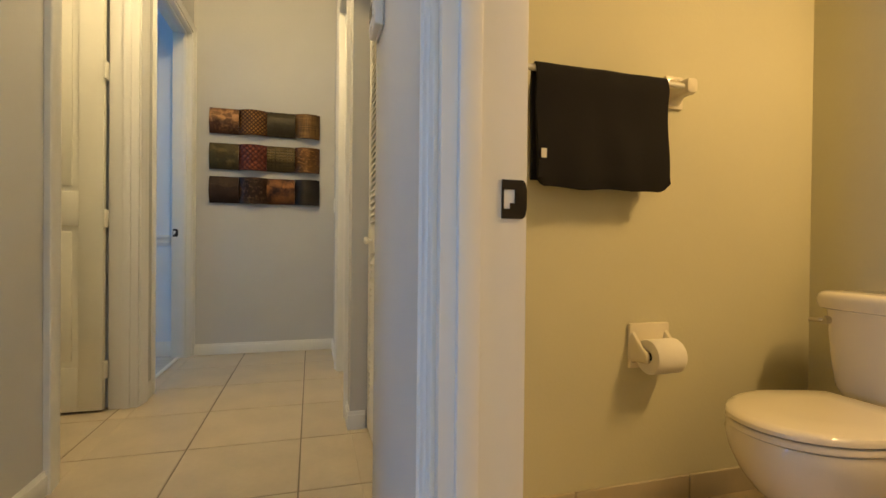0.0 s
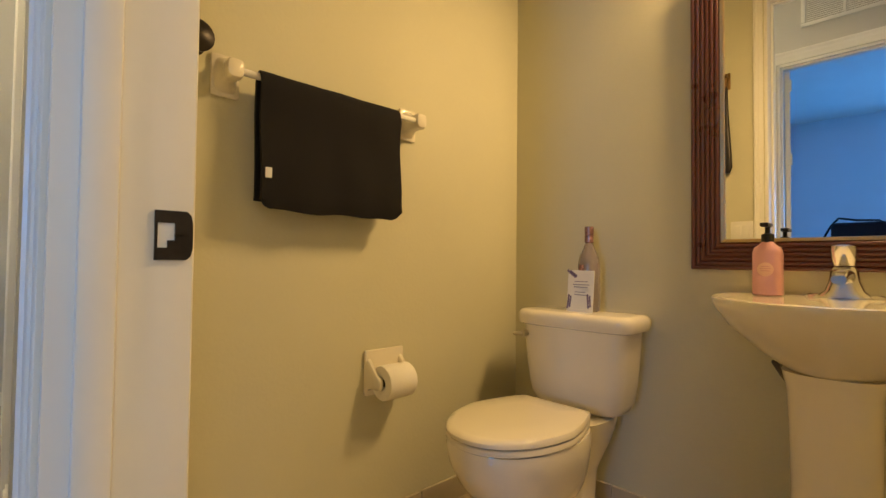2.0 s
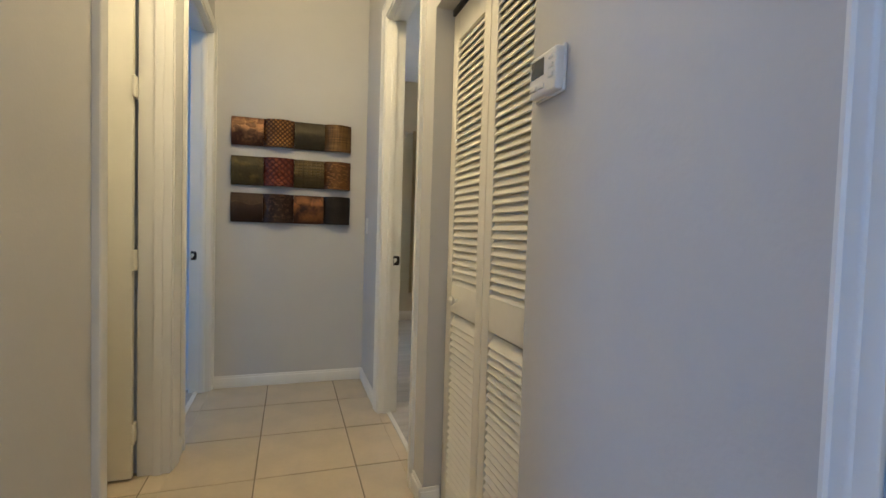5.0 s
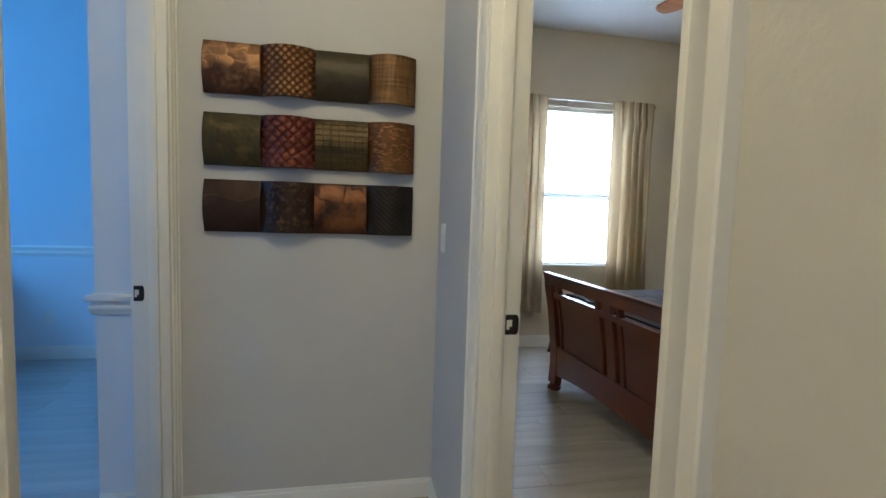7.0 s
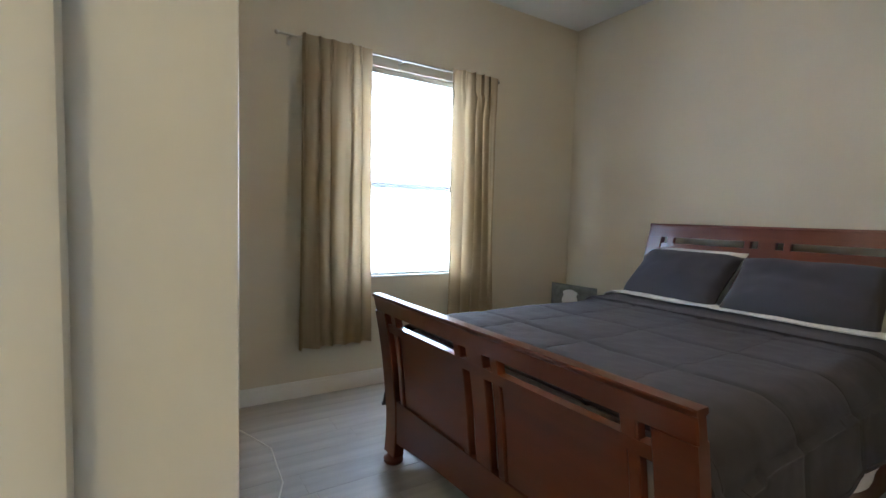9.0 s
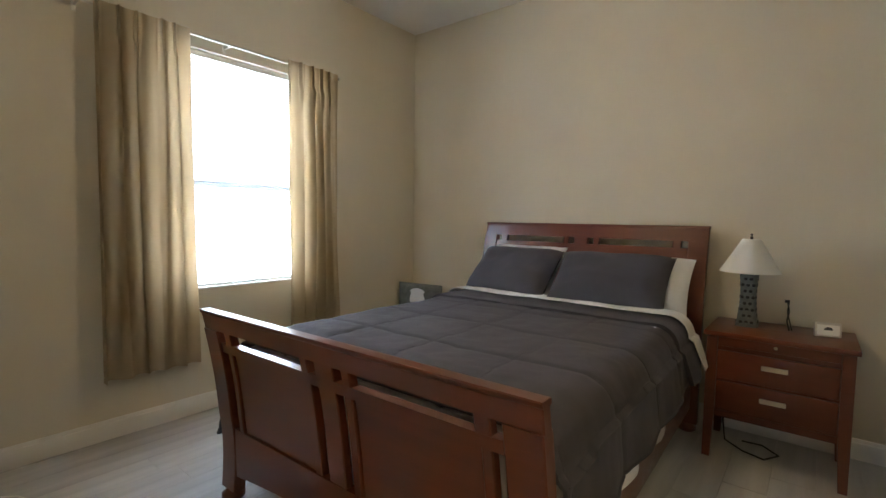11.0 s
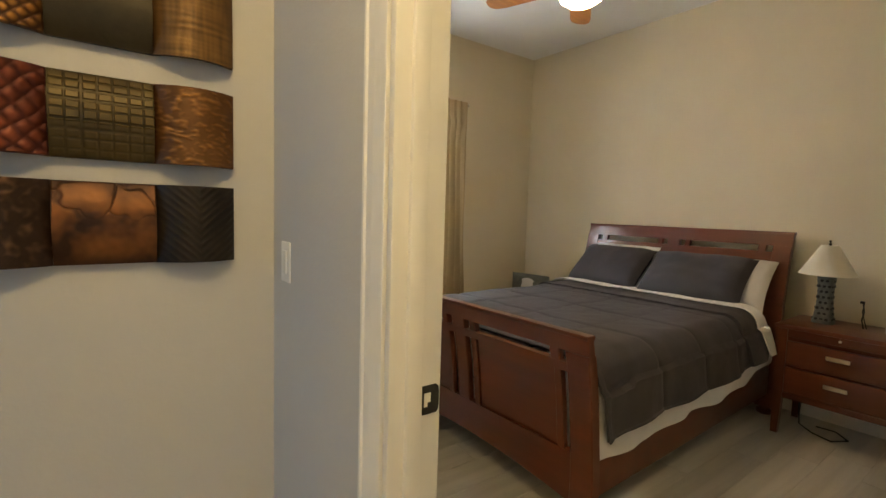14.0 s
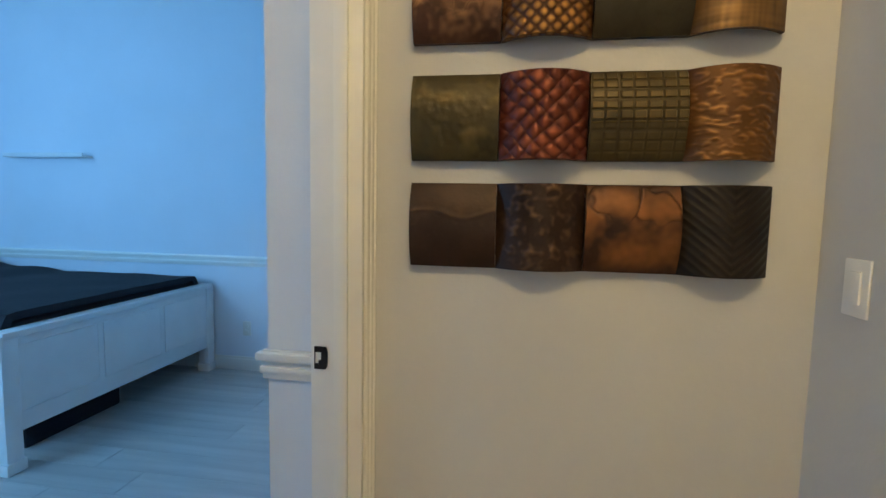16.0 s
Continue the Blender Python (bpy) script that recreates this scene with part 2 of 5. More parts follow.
SKIN = 0.006   # a room's own coat of paint on a shared wall
PD, CL, BD = (-0.15, 0.664, 0, DOOR), (1.385, 2.195, 0, 2.04), (2.42, 3.226, 0, DOOR)
SD, HD, LD = (0.02, 0.82, 0, DOOR), (1.97, 2.775, 0, DOOR), (3.03, 3.88, 0, DOOR)
wall_y("wall_hall_east", XE, EO - SKIN, -1.7, 1.375, [PD], M_HALL, "pale grey painted hallway wall with the powder room opening")
wall_y("wall_hall_east_far", XE, EB - SKIN, 1.375, 3.93, [CL, BD], M_HALL, "pale grey painted hallway wall with closet and bedroom openings")
wall_y("wall_hall_west", WO + SKIN, XW, -1.7, 3.93, [SD, HD, LD], M_HALL, "pale grey painted hallway wall beside the doors")
wall_x("wall_hall_north", 3.93, 4.03, WO + SKIN, EB - SKIN, [], M_HALL, "pale grey end wall of the hallway behind wall art")
# end wall out of view; its doorway is made up to let daylight in
wall_x("wall_hall_south", -1.82, -1.7, WO, EO, [(-0.8, 0.1, 0.0, 2.44)], M_HALL, "unseen pale grey end wall with an added opening for daylight")
# powder room
wall_y("wall_powder_west", EO - SKIN, EO, -0.5, 1.297, [PD], M_POWDER, "warm beige wall inside the powder room door")
wall_x("wall_powder_north", 1.297, 1.375, EO, 1.93, [], M_POWDER, "warm beige powder room wall behind towel bar")
wall_y("wall_powder_east", 1.805, 1.93, -0.6, 1.297, [], M_POWDER, "warm beige powder room wall behind toilet and sink")
wall_x("wall_powder_south", -0.6, -0.5, EO, 1.805, [], M_POWDER, "plain beige powder room wall")
# closet behind the louvred doors
wall_y("wall_closet_back", 0.95, 1.0, 1.375, 2.16, [], M_CEIL, "plain white back wall of the closet")
# bedroom
WIN = (1.42, 2.46, 0.80, 2.32)
wall_y("wall_bedroom_west", EB - SKIN, EB, 2.28, 6.14, [BD], M_BED, "cream bedroom wall beside its door")
wall_x("wall_bedroom_north", 6.14, 6.30, EB - SKIN, 3.76, [WIN], M_BED, "cream bedroom wall with a curtained window")
wall_y("wall_bedroom_east", 3.65, 3.76, 2.16, 6.14, [], M_BED, "cream bedroom wall behind the headboard")
wall_x("wall_bedroom_south", 2.195, 2.28, EB, 3.65, [(1.75, 3.52, 0, 2.08)], M_BED, "cream bedroom wall with a closet opening")
wall_x("wall_bedroom_closet_back", 1.50, 1.56, 1.6, 3.76, [], M_CEIL, "plain back wall of the bedroom closet")
# blue bedroom and study
BW = (-4.8, -3.2, 0.95, 2.55)
wall_y("wall_blue_east", WO, WO + SKIN, 2.9, 4.0, [LD], M_BLUE, "white wall beside the blue bedroom door")
wall_x("wall_blue_stub", 3.955, 4.03, -1.16, WO, [], M_BLUE, "white wall end with a chair rail")
wall_y("wall_blue_closet", -1.16, -1.10, 4.03, 6.14, [], M_BLUE, "plain white bedroom side wall")
wall_x("wall_blue_north", 6.14, 6.30, -5.2, -1.10, [], M_BLUE, "pale wall with chair rail and ledge")
wall_y("wall_blue_west", -5.32, -5.2, 2.78, 6.30, [], M_BLUE, "pale plain bedroom wall")
wall_x("wall_blue_south", 2.80, 2.9, -5.2, WO, [BW], M_BLUE, "pale wall with an added window opening, out of view")
# opening added for the study's blue daylight, not visible in the mirror
SW = (-1.5, -0.5, 0.95, 2.25)
wall_x("wall_study_north", 1.50, 1.60, -5.2, WO, [], M_BLUE, "pale plain study wall")
wall_x("wall_study_south", -1.82, -1.72, -5.2, WO, [], M_BLUE, "pale plain study wall")
wall_y("wall_study_west", -5.32, -5.2, -1.72, 1.5, [SW], M_BLUE, "pale study wall with an added window opening, outside the mirror's view")
wall_y("wall_study_east", WO, WO + SKIN, -1.72, 1.5, [SD], M_BLUE, "pale study wall beside its door")
wall_y("wall_side_room_west", -2.6, -2.5, 1.6, 2.8, [], M_CEIL, "plain white wall of a side room")
struct("ceiling_hall", cube(-5.32, 3.76, -1.82, 6.30, T, T + 0.1), M_CEIL, "white textured ceiling over all rooms", "ceiling")

# door frames: jamb lining, stop and stepped casing


def casing_bm(bm, x, out, ya, yb, top, w):
    """Moulded casing, mitred round an opening ya..yb on the face x; out: which way it faces."""
    prof = [(0, -0.001), (0, 0.009), (0.05, 0.011), (0.42, 0.012), (0.48, 0.015), (0.56, 0.0165), (0.80, 0.017), (0.86, 0.021), (0.96, 0.021), (1.0, 0.018), (1.0, -0.001)]
    rings = []
    for sy, high in ((-1, False), (-1, True), (1, True), (1, False)):
        edge = ya if sy < 0 else yb
        rings.append([(x + out * d, edge + sy * (0.006 + f * w), top + 0.006 + f * w if high else 0.0) for f, d in prof])
    loft(bm, rings)


def door_frame(name, x0, x1, op, stop_x, label, w_a=0.085, side_b=True, faces=(1, 1), strike=None):
    a, b, _, top = op
    root = tagged(new(name), label, "door frame", kind="structure")
    bm = bmesh.new()
    for y0, y1, z0, z1 in ((a - 0.002, a + 0.016, 0, top), (b - 0.016, b + 0.002, 0, top), (a + 0.016, b - 0.016, top - 0.016, top + 0.002)):
        box(bm, x0 - 0.004, x1 + 0.004, y0, y1, z0, z1, 0.002)
    part("jamb", bm, M_TRIM, root)
    bm = bmesh.new()
    for y0, y1, z0, z1 in ((a + 0.016, a + 0.028, 0, top - 0.016), (b - 0.028, b - 0.016, 0, top - 0.016), (a + 0.028, b - 0.028, top - 0.028, top - 0.016)):
        box(bm, stop_x, stop_x + 0.035, y0, y1, z0, z1, 0.003)
    part("door_stop", bm, M_TRIM, root)
    if faces[0]:
        bm = bmesh.new(); casing_bm(bm, x0, -1, a, b, top, w_a); part("casing", bm, M_TRIM, root)
    if faces[1]:
        bm = bmesh.new(); casing_bm(bm, x1, 1, a, b, top, w_a); part("casing", bm, M_TRIM, root)
    if strike:
        sx, sz, w = strike
        y, h = b - 0.016, 0.029
        bm = bmesh.new()
        for bx in ((sx - w, sx - w * 0.84, -h, h), (sx + w * 0.12, sx + w * 0.8, -h, h), (sx - w * 0.84, sx + w * 0.12, h * 0.5, h), (sx - w * 0.84, sx + w * 0.12, -h, -h * 0.5), (sx - w * 0.3, sx + w * 0.12, -h * 0.5, -h * 0.2), (sx + w * 0.1, sx + w * 0.62, -0.0012, 0.0012)):
            box(bm, bx[0], bx[1], y - 0.003, y + 0.001, sz + bx[2], sz + bx[3])
        loft(bm, [[(sx + w * (0.8 + q), yy, sz + zz) for q, zz in ((0, -h), (0.25, -h * 0.85), (0.38, -h * 0.5), (0.38, h * 0.5), (0.25, h * 0.85), (0, h))] for yy in (y - 0.003, y + 0.001)])
        p = part("strike_plate", bm, M_BRONZE, root, "dark bronze strike plate")
        part("latch_hole", cube(sx - w * 0.84, sx + w * 0.12, y - 0.0012, y + 0.0008, sz - h * 0.5, sz + h * 0.5), M_TRIM, p)
    return root


door_frame("door_frame_powder", XE, EO, PD, 0.205, "white moulded frame of the powder room doorway", strike=(0.294, 0.934, 0.0185), w_a=0.046)
door_frame("door_frame_bedroom", XE, EB, BD, 0.215, "white moulded frame of the bedroom doorway", strike=(0.275, 0.958, 0.018), w_a=0.068, faces=(1, 0))
door_frame("door_frame_study", WO, XW, SD, -0.93, "white moulded frame of the study doorway")
door_frame("door_frame_side_room", WO, XW, HD, -0.93, "cream moulded frame of an open door", faces=(0, 1))
door_frame("door_frame_blue_bedroom", WO, XW, LD, -0.93, "white moulded frame of the blue bedroom doorway", w_a=0.042, faces=(0, 1), strike=(-0.968, 0.936, 0.016))

# baseboards


def baseboard(name, runs, material=M_TRIM, h=0.085, label="white moulded baseboard along the wall"):
    """runs: (axis, fixed, out, from, to)"""
    bm = bmesh.new()
    for axis, f, out, a, b in runs:
        for d, z in ((0.014, h * 0.82), (0.008, h)):
            p0, p1 = sorted((f, f + out * d))
            if axis == "y":
                box(bm, p0, p1, a, b, 0, z, 0.002)
            else:
                box(bm, a, b, p0, p1, 0, z, 0.002)
    return struct(name, bm, material, label, "baseboard")


baseboard("baseboard_hall", [("x", 3.93, -1, XW, XE), ("y", XE, -1, 3.31, 3.916), ("y", XE, -1, 2.21, 2.34), ("x", 2.195, -1, XE - 0.014, 0.255), ("y", XE, -1, 0.735, 1.385),
                             ("y", XW, 1, 0.93, 1.89), ("y", XW, 1, 2.89, 2.96), ("y", XW, 1, -1.7, -0.08), ("y", XE, -1, -1.7, -0.30)])
baseboard("baseboard_bedroom", [("x", 6.14, -1, EB, 3.65), ("y", 3.65, -1, 2.30, 6.126), ("y", EB, 1, 3.31, 6.126), ("x", 2.28, 1, EB + 0.05, 1.67)], h=0.115)
baseboard("baseboard_blue", [("x", 6.14, -1, -5.2, -1.16), ("x", 3.955, -1, -1.16, WO)], h=0.11)

# chair rail of the blue bedroom
bm = bmesh.new()
for d, z0, z1 in ((0.012, 0.838, 0.920), (0.026, 0.892, 0.914), (0.018, 0.855, 0.873)):
    box(bm, -5.2, -1.16, 6.14 - d, 6.14, z0, z1, 0.003)
    box(bm, -1.16 - d, WO - 0.0, 3.955 - d, 3.955, z0, z1, 0.003)
struct("chair_rail", bm, M_TRIM, "white moulded chair rail on the wall", "chair rail")

# ---- hallway things ----


def louver_door(y0, y1, x, z0, z1, label, knob=None):
    root = thing("bifold_louver_door", x, y0, z0, label, "closet door", "bifold closet doors")
    w, h, st, t = y1 - y0, z1 - z0, 0.055, 0.026
    mid0, mid1 = 0.815, 0.925
    bm = bmesh.new()
    box(bm, 0, t, 0, st, 0, h, 0.003); box(bm, 0, t, w - st, w, 0, h, 0.003)
    part("stile", bm, M_LOUVER, root)
    for a, b in ((0, 0.13), (mid0, mid1), (h - 0.11, h)):
        part("rail", cube(0.001, t - 0.001, st, w - st, a, b, 0.002), M_LOUVER, root)
    slat = bmesh.new()
    box(slat, -0.0225, 0.0225, 0, w - 2 * st, -0.003, 0.003, 0.002, 1)
    bmesh.ops.rotate(slat, verts=slat.verts, cent=(0, 0, 0), matrix=Matrix.Rotation(radians(-62), 3, "Y"))
    first = part("slat", slat, M_LOUVER, root)
    first.location = (t / 2, st, 0.15)
    zs = [0.15 + 0.0275 * k for k in range(1, 100) if 0.15 + 0.0275 * k < mid0 - 0.012]
    zs += [mid1 + 0.018 + 0.0275 * k for k in range(100) if mid1 + 0.018 + 0.0275 * k < h - 0.12]
    for z in zs:
        o = new("slat", first.data)
        o.parent, o.location = root, (t / 2, st, z)
    if knob:
        bm = lathe(bmesh.new(), [(0.0, 0), (0.009, 0), (0.007, 0.012), (0.015, 0.02), (0.017, 0.027), (0.012, 0.034), (0, 0.036)], 16)
        bmesh.ops.rotate(bm, verts=bm.verts, cent=(0, 0, 0), matrix=Matrix.Rotation(radians(-90), 3, "Y"))
        bmesh.ops.translate(bm, verts=bm.verts, vec=(0, knob, 0.87))
        part("knob", bm, M_LOUVER, root)
    return root


louver_door(1.826, 2.192, 0.262, 0.012, 2.012, "cream louvered bifold closet door panel with knob", 0.235)
louver_door(1.456, 1.822, 0.262, 0.012, 2.012, "cream louvered bifold closet door panel beside its twin")
struct("closet_track", cube(0.255, 0.295, 1.385, 2.195, 2.016, 2.04, 0.002), M_BRONZE, "dark metal track above the bifold doors", "door track")


def wall_switch(x, y, z, rz, label, gangs=1):
    root = thing("light_switch", x, y, z, label, "light switch", rz=rz)
    w = 0.035 + 0.023 * (gangs - 1)
    part("plate", cube(-w, w, -0.006, 0, -0.058, 0.058, 0.003), M_PLASTIC, root)
    for g in range(gangs):
        cx = (g - (gangs - 1) / 2) * 0.046
        part("rocker", cube(cx - 0.016, cx + 0.016, -0.010, -0.004, -0.033, 0.033, 0.002), M_PLASTIC, root)
    return root


wall_switch(XE, 3.806, 1.173, -90, "white rocker light switch on the grey hallway wall")
wall_switch(EO, 0.78, 1.10, 90, "white double light switch on the beige wall", 2)

# thermostat
th = thing("thermostat", XE, 1.30, 1.497, "white digital thermostat on the hallway wall", "thermostat", rz=-90)
part("case", cube(-0.057, 0.057, -0.025, 0, -0.046, 0.046, 0.007, 3), M_PLASTIC, th)
part("base_plate", cube(-0.060, 0.060, -0.008, 0, -0.050, 0.050, 0.004), M_PLASTIC, th)
part("display", cube(-0.047, 0.008, -0.0262, -0.023, -0.004, 0.036, 0.002), M_SCREEN, th, "dark grey display")
for k in range(3):
    part("button", cube(0.026, 0.045, -0.028, -0.024, 0.022 - 0.020 * k, 0.033 - 0.020 * k, 0.002), M_PLASTIC, th)
for k in range(2):
    part("button", cube(-0.044 + 0.030 * k, -0.021 + 0.030 * k, -0.028, -0.024, -0.032, -0.021, 0.002), M_PLASTIC, th)


# open panelled door of the side room, and the study door
def panel_door(name, x, y, rz, width, label, hinge_z, height=2.42, knob=True):
    """Hinged at its origin; the leaf runs along local -x, its faces look along y."""
    root = thing(name, x, y, 0.012, label, "door", rz=rz)
    t, st = 0.035, 0.105
    bm = bmesh.new()
    box(bm, -width, -width + st, 0, t, 0, height, 0.002); box(bm, -st, 0, 0, t, 0, height, 0.002)
    rails = ((0, 0.22), (0.93, 1.10), (height - 0.13, height))
    for a, b in rails:
        box(bm, -width + st, -st, 0, t, a, b, 0.002)
    mid = -width / 2
    box(bm, mid - 0.05, mid + 0.05, 0, t, 0.22, 0.93, 0.002); box(bm, mid - 0.05, mid + 0.05, 0, t, 1.10, height - 0.13, 0.002)
    part("frame", bm, M_DOOR, root)
    for z0, z1 in ((0.22, 0.93), (1.10, height - 0.13)):
        for a, b in ((-width + st, mid - 0.05), (mid + 0.05, -st)):
            bm = cube(a, b, 0.008, t - 0.008, z0, z1)
            box(bm, a + 0.03, b - 0.03, 0.002, t - 0.002, z0 + 0.03, z1 - 0.03, 0.006)
            part("panel", bm, M_DOOR, root)
    for z in hinge_z:
        bm = cube(0.001, 0.012, -0.001, t + 0.001, z - 0.045, z + 0.045, 0.001)
        tube(bm, [(0.007, -0.005, z - 0.045), (0.007, -0.005, z + 0.045)], 0.006, 8)
        part("hinge", bm, M_DOOR, root, "painted door hinge")
    return root


panel_door("panelled_door", -1.006, 2.722, 0, 0.74, "open cream panelled door hinged in its frame", (0.20, 0.97, 1.72, 2.30))
panel_door("panelled_door", -1.010, 0.765, -12, 0.76, "open white panelled study door on its hinges", (0.20, 0.97, 1.72, 2.30))

# return air vent above the study door
v = thing("air_vent", XW, 0.42, 2.845, "white return air grille high on the hallway wall", "air vent", rz=90)
bm = bmesh.new()
for a, b, c, d in ((-0.25, 0.25, 0.13, 0.16), (-0.25, 0.25, -0.16, -0.13), (-0.25, -0.22, -0.13, 0.13), (0.22, 0.25, -0.13, 0.13), (-0.01, 0.01, -0.13, 0.13)):
    box(bm, a, b, -0.012, 0, c, d, 0.003)
part("frame", bm, M_PLASTIC, v)
part("backing", cube(-0.22, 0.22, -0.003, -0.001, -0.13, 0.13), M_GROUT, v)
sl = part("slat", cube(-0.22, 0.22, -0.009, -0.004, -0.0052, 0.0052), M_PLASTIC, v)
sl.location = (0, 0, -0.12)
for k in range(1, 17):
    o = new("slat", sl.data); o.parent, o.location = v, (0, 0, -0.12 + 0.015 * k)

# base of an unseen, assumed ceiling light that lights the corridor
hl = thing("assumed_ceiling_light", -0.35, 2.2, T, "base of an assumed round ceiling light, out of view in the hallway", "ceiling light")
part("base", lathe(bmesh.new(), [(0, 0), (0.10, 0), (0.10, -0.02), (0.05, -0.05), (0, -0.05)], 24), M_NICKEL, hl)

# wall art: three strips of four curved panels


def art_color(name, base, accent, kind, scale):
    """Aged metal-like leaf in two colours, in a relief of its own."""
    m = mat(name, base, 0.44, 0.35, vary=0.35, scale=14, bump=0.2, bump_scale=90)
    nt = m.node_tree
    b = nt.nodes["Principled BSDF"]
    b.inputs["Specular IOR Level"].default_value = 0.3
    coord = nt.nodes.new("ShaderNodeTexCoord")
    # gilding of the relief, with the shading of the panel's bow painted in
    if kind == "gilt_shade":
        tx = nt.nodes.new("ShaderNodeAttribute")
        tx.attribute_name = "gilt_shade"
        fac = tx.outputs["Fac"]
    else:
        tx = nt.nodes.new("ShaderNodeTexNoise")
        tx.inputs["Scale"].default_value, tx.inputs["Detail"].default_value = scale, 6
        fac = tx.outputs["Fac"]
    if kind != "gilt_shade":
        nt.links.new(coord.outputs["Object"], tx.inputs["Vector"])
    r = nt.nodes.new("ShaderNodeMapRange")
    lo, hi = {"cloud": (0.42, 0.70), "gilt_shade": (0.0, 1.0)}[kind]
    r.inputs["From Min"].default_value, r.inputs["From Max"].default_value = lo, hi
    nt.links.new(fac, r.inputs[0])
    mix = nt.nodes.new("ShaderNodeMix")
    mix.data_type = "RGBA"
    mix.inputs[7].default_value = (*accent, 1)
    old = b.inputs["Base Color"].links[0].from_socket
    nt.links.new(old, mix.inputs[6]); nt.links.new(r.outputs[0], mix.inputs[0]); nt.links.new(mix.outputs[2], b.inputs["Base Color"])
    if kind == "gilt_shade":
        return m
    bump = nt.nodes.new("ShaderNodeBump")
    bump.inputs["Strength"].default_value, bump.inputs["Distance"].default_value = 0.7, 0.006
    nt.links.new(r.outputs[0], bump.inputs["Height"]); nt.links.new(bump.outputs[0], b.inputs["Normal"])
    return m


PANELS = [
    [("cracked_copper_leaf", (0.055, 0.021, 0.010), (0.55, 0.28, 0.11), "gilt_shade", 22), ("gilded_scales", (0.060, 0.022, 0.007), (0.52, 0.24, 0.050), "gilt_shade", 0), ("smooth_olive", (0.032, 0.024, 0.011), (0.054, 0.041, 0.020), "cloud", 6), ("woven_gold", (0.070, 0.034, 0.011), (0.27, 0.145, 0.045), "gilt_shade", 12)],
    [("olive_patina", (0.042, 0.032, 0.012), (0.18, 0.120, 0.034), "gilt_shade", 9), ("red_diamonds", (0.070, 0.015, 0.010), (0.34, 0.085, 0.034), "gilt_shade", 0), ("olive_grid", (0.048, 0.033, 0.011), (0.28, 0.19, 0.065), "gilt_shade", 0), ("amber_bark", (0.065, 0.024, 0.007), (0.36, 0.165, 0.042), "gilt_shade", 9)],
    [("dark_umber", (0.030, 0.015, 0.009), (0.11, 0.058, 0.028), "gilt_shade", 7), ("umber_leaf", (0.034, 0.017, 0.010), (0.15, 0.078, 0.038), "gilt_shade", 34), ("cracked_copper_cloud", (0.040, 0.016, 0.008), (0.25, 0.092, 0.024), "gilt_shade", 7), ("black_chevron", (0.020, 0.014, 0.009), (0.052, 0.037, 0.023), "gilt_shade", 9)],
]
XS = (-0.750, -0.540, -0.335, -0.125, 0.066)
ROWS_Z = ((1.708, 1.902), (1.432, 1.634), (1.174, 1.378))


def leaf_cells(u, w, k, seed, rough):
    """Distance to the crack between crumpled leaf plates, and a shade for each plate."""
    pu, pw = u * k + rough * noise.noise((u * 30, w * 30, seed)), w * k + rough * noise.noise((u * 30, w * 30, seed + 7))
    near = []
    for a in range(int(pu) - 1, int(pu) + 3):
        for b in range(int(pw) - 1, int(pw) + 3):
            ja, jb = noise.cell((a + 0.5, b + 0.5, seed)), noise.cell((a + 0.5, b + 0.5, seed + 3))
            near.append((math.hypot(a + 0.8 * ja - pu, b + 0.8 * jb - pw), ja))
    near.sort()
    return near[1][0] - near[0][0], abs(near[0][1])


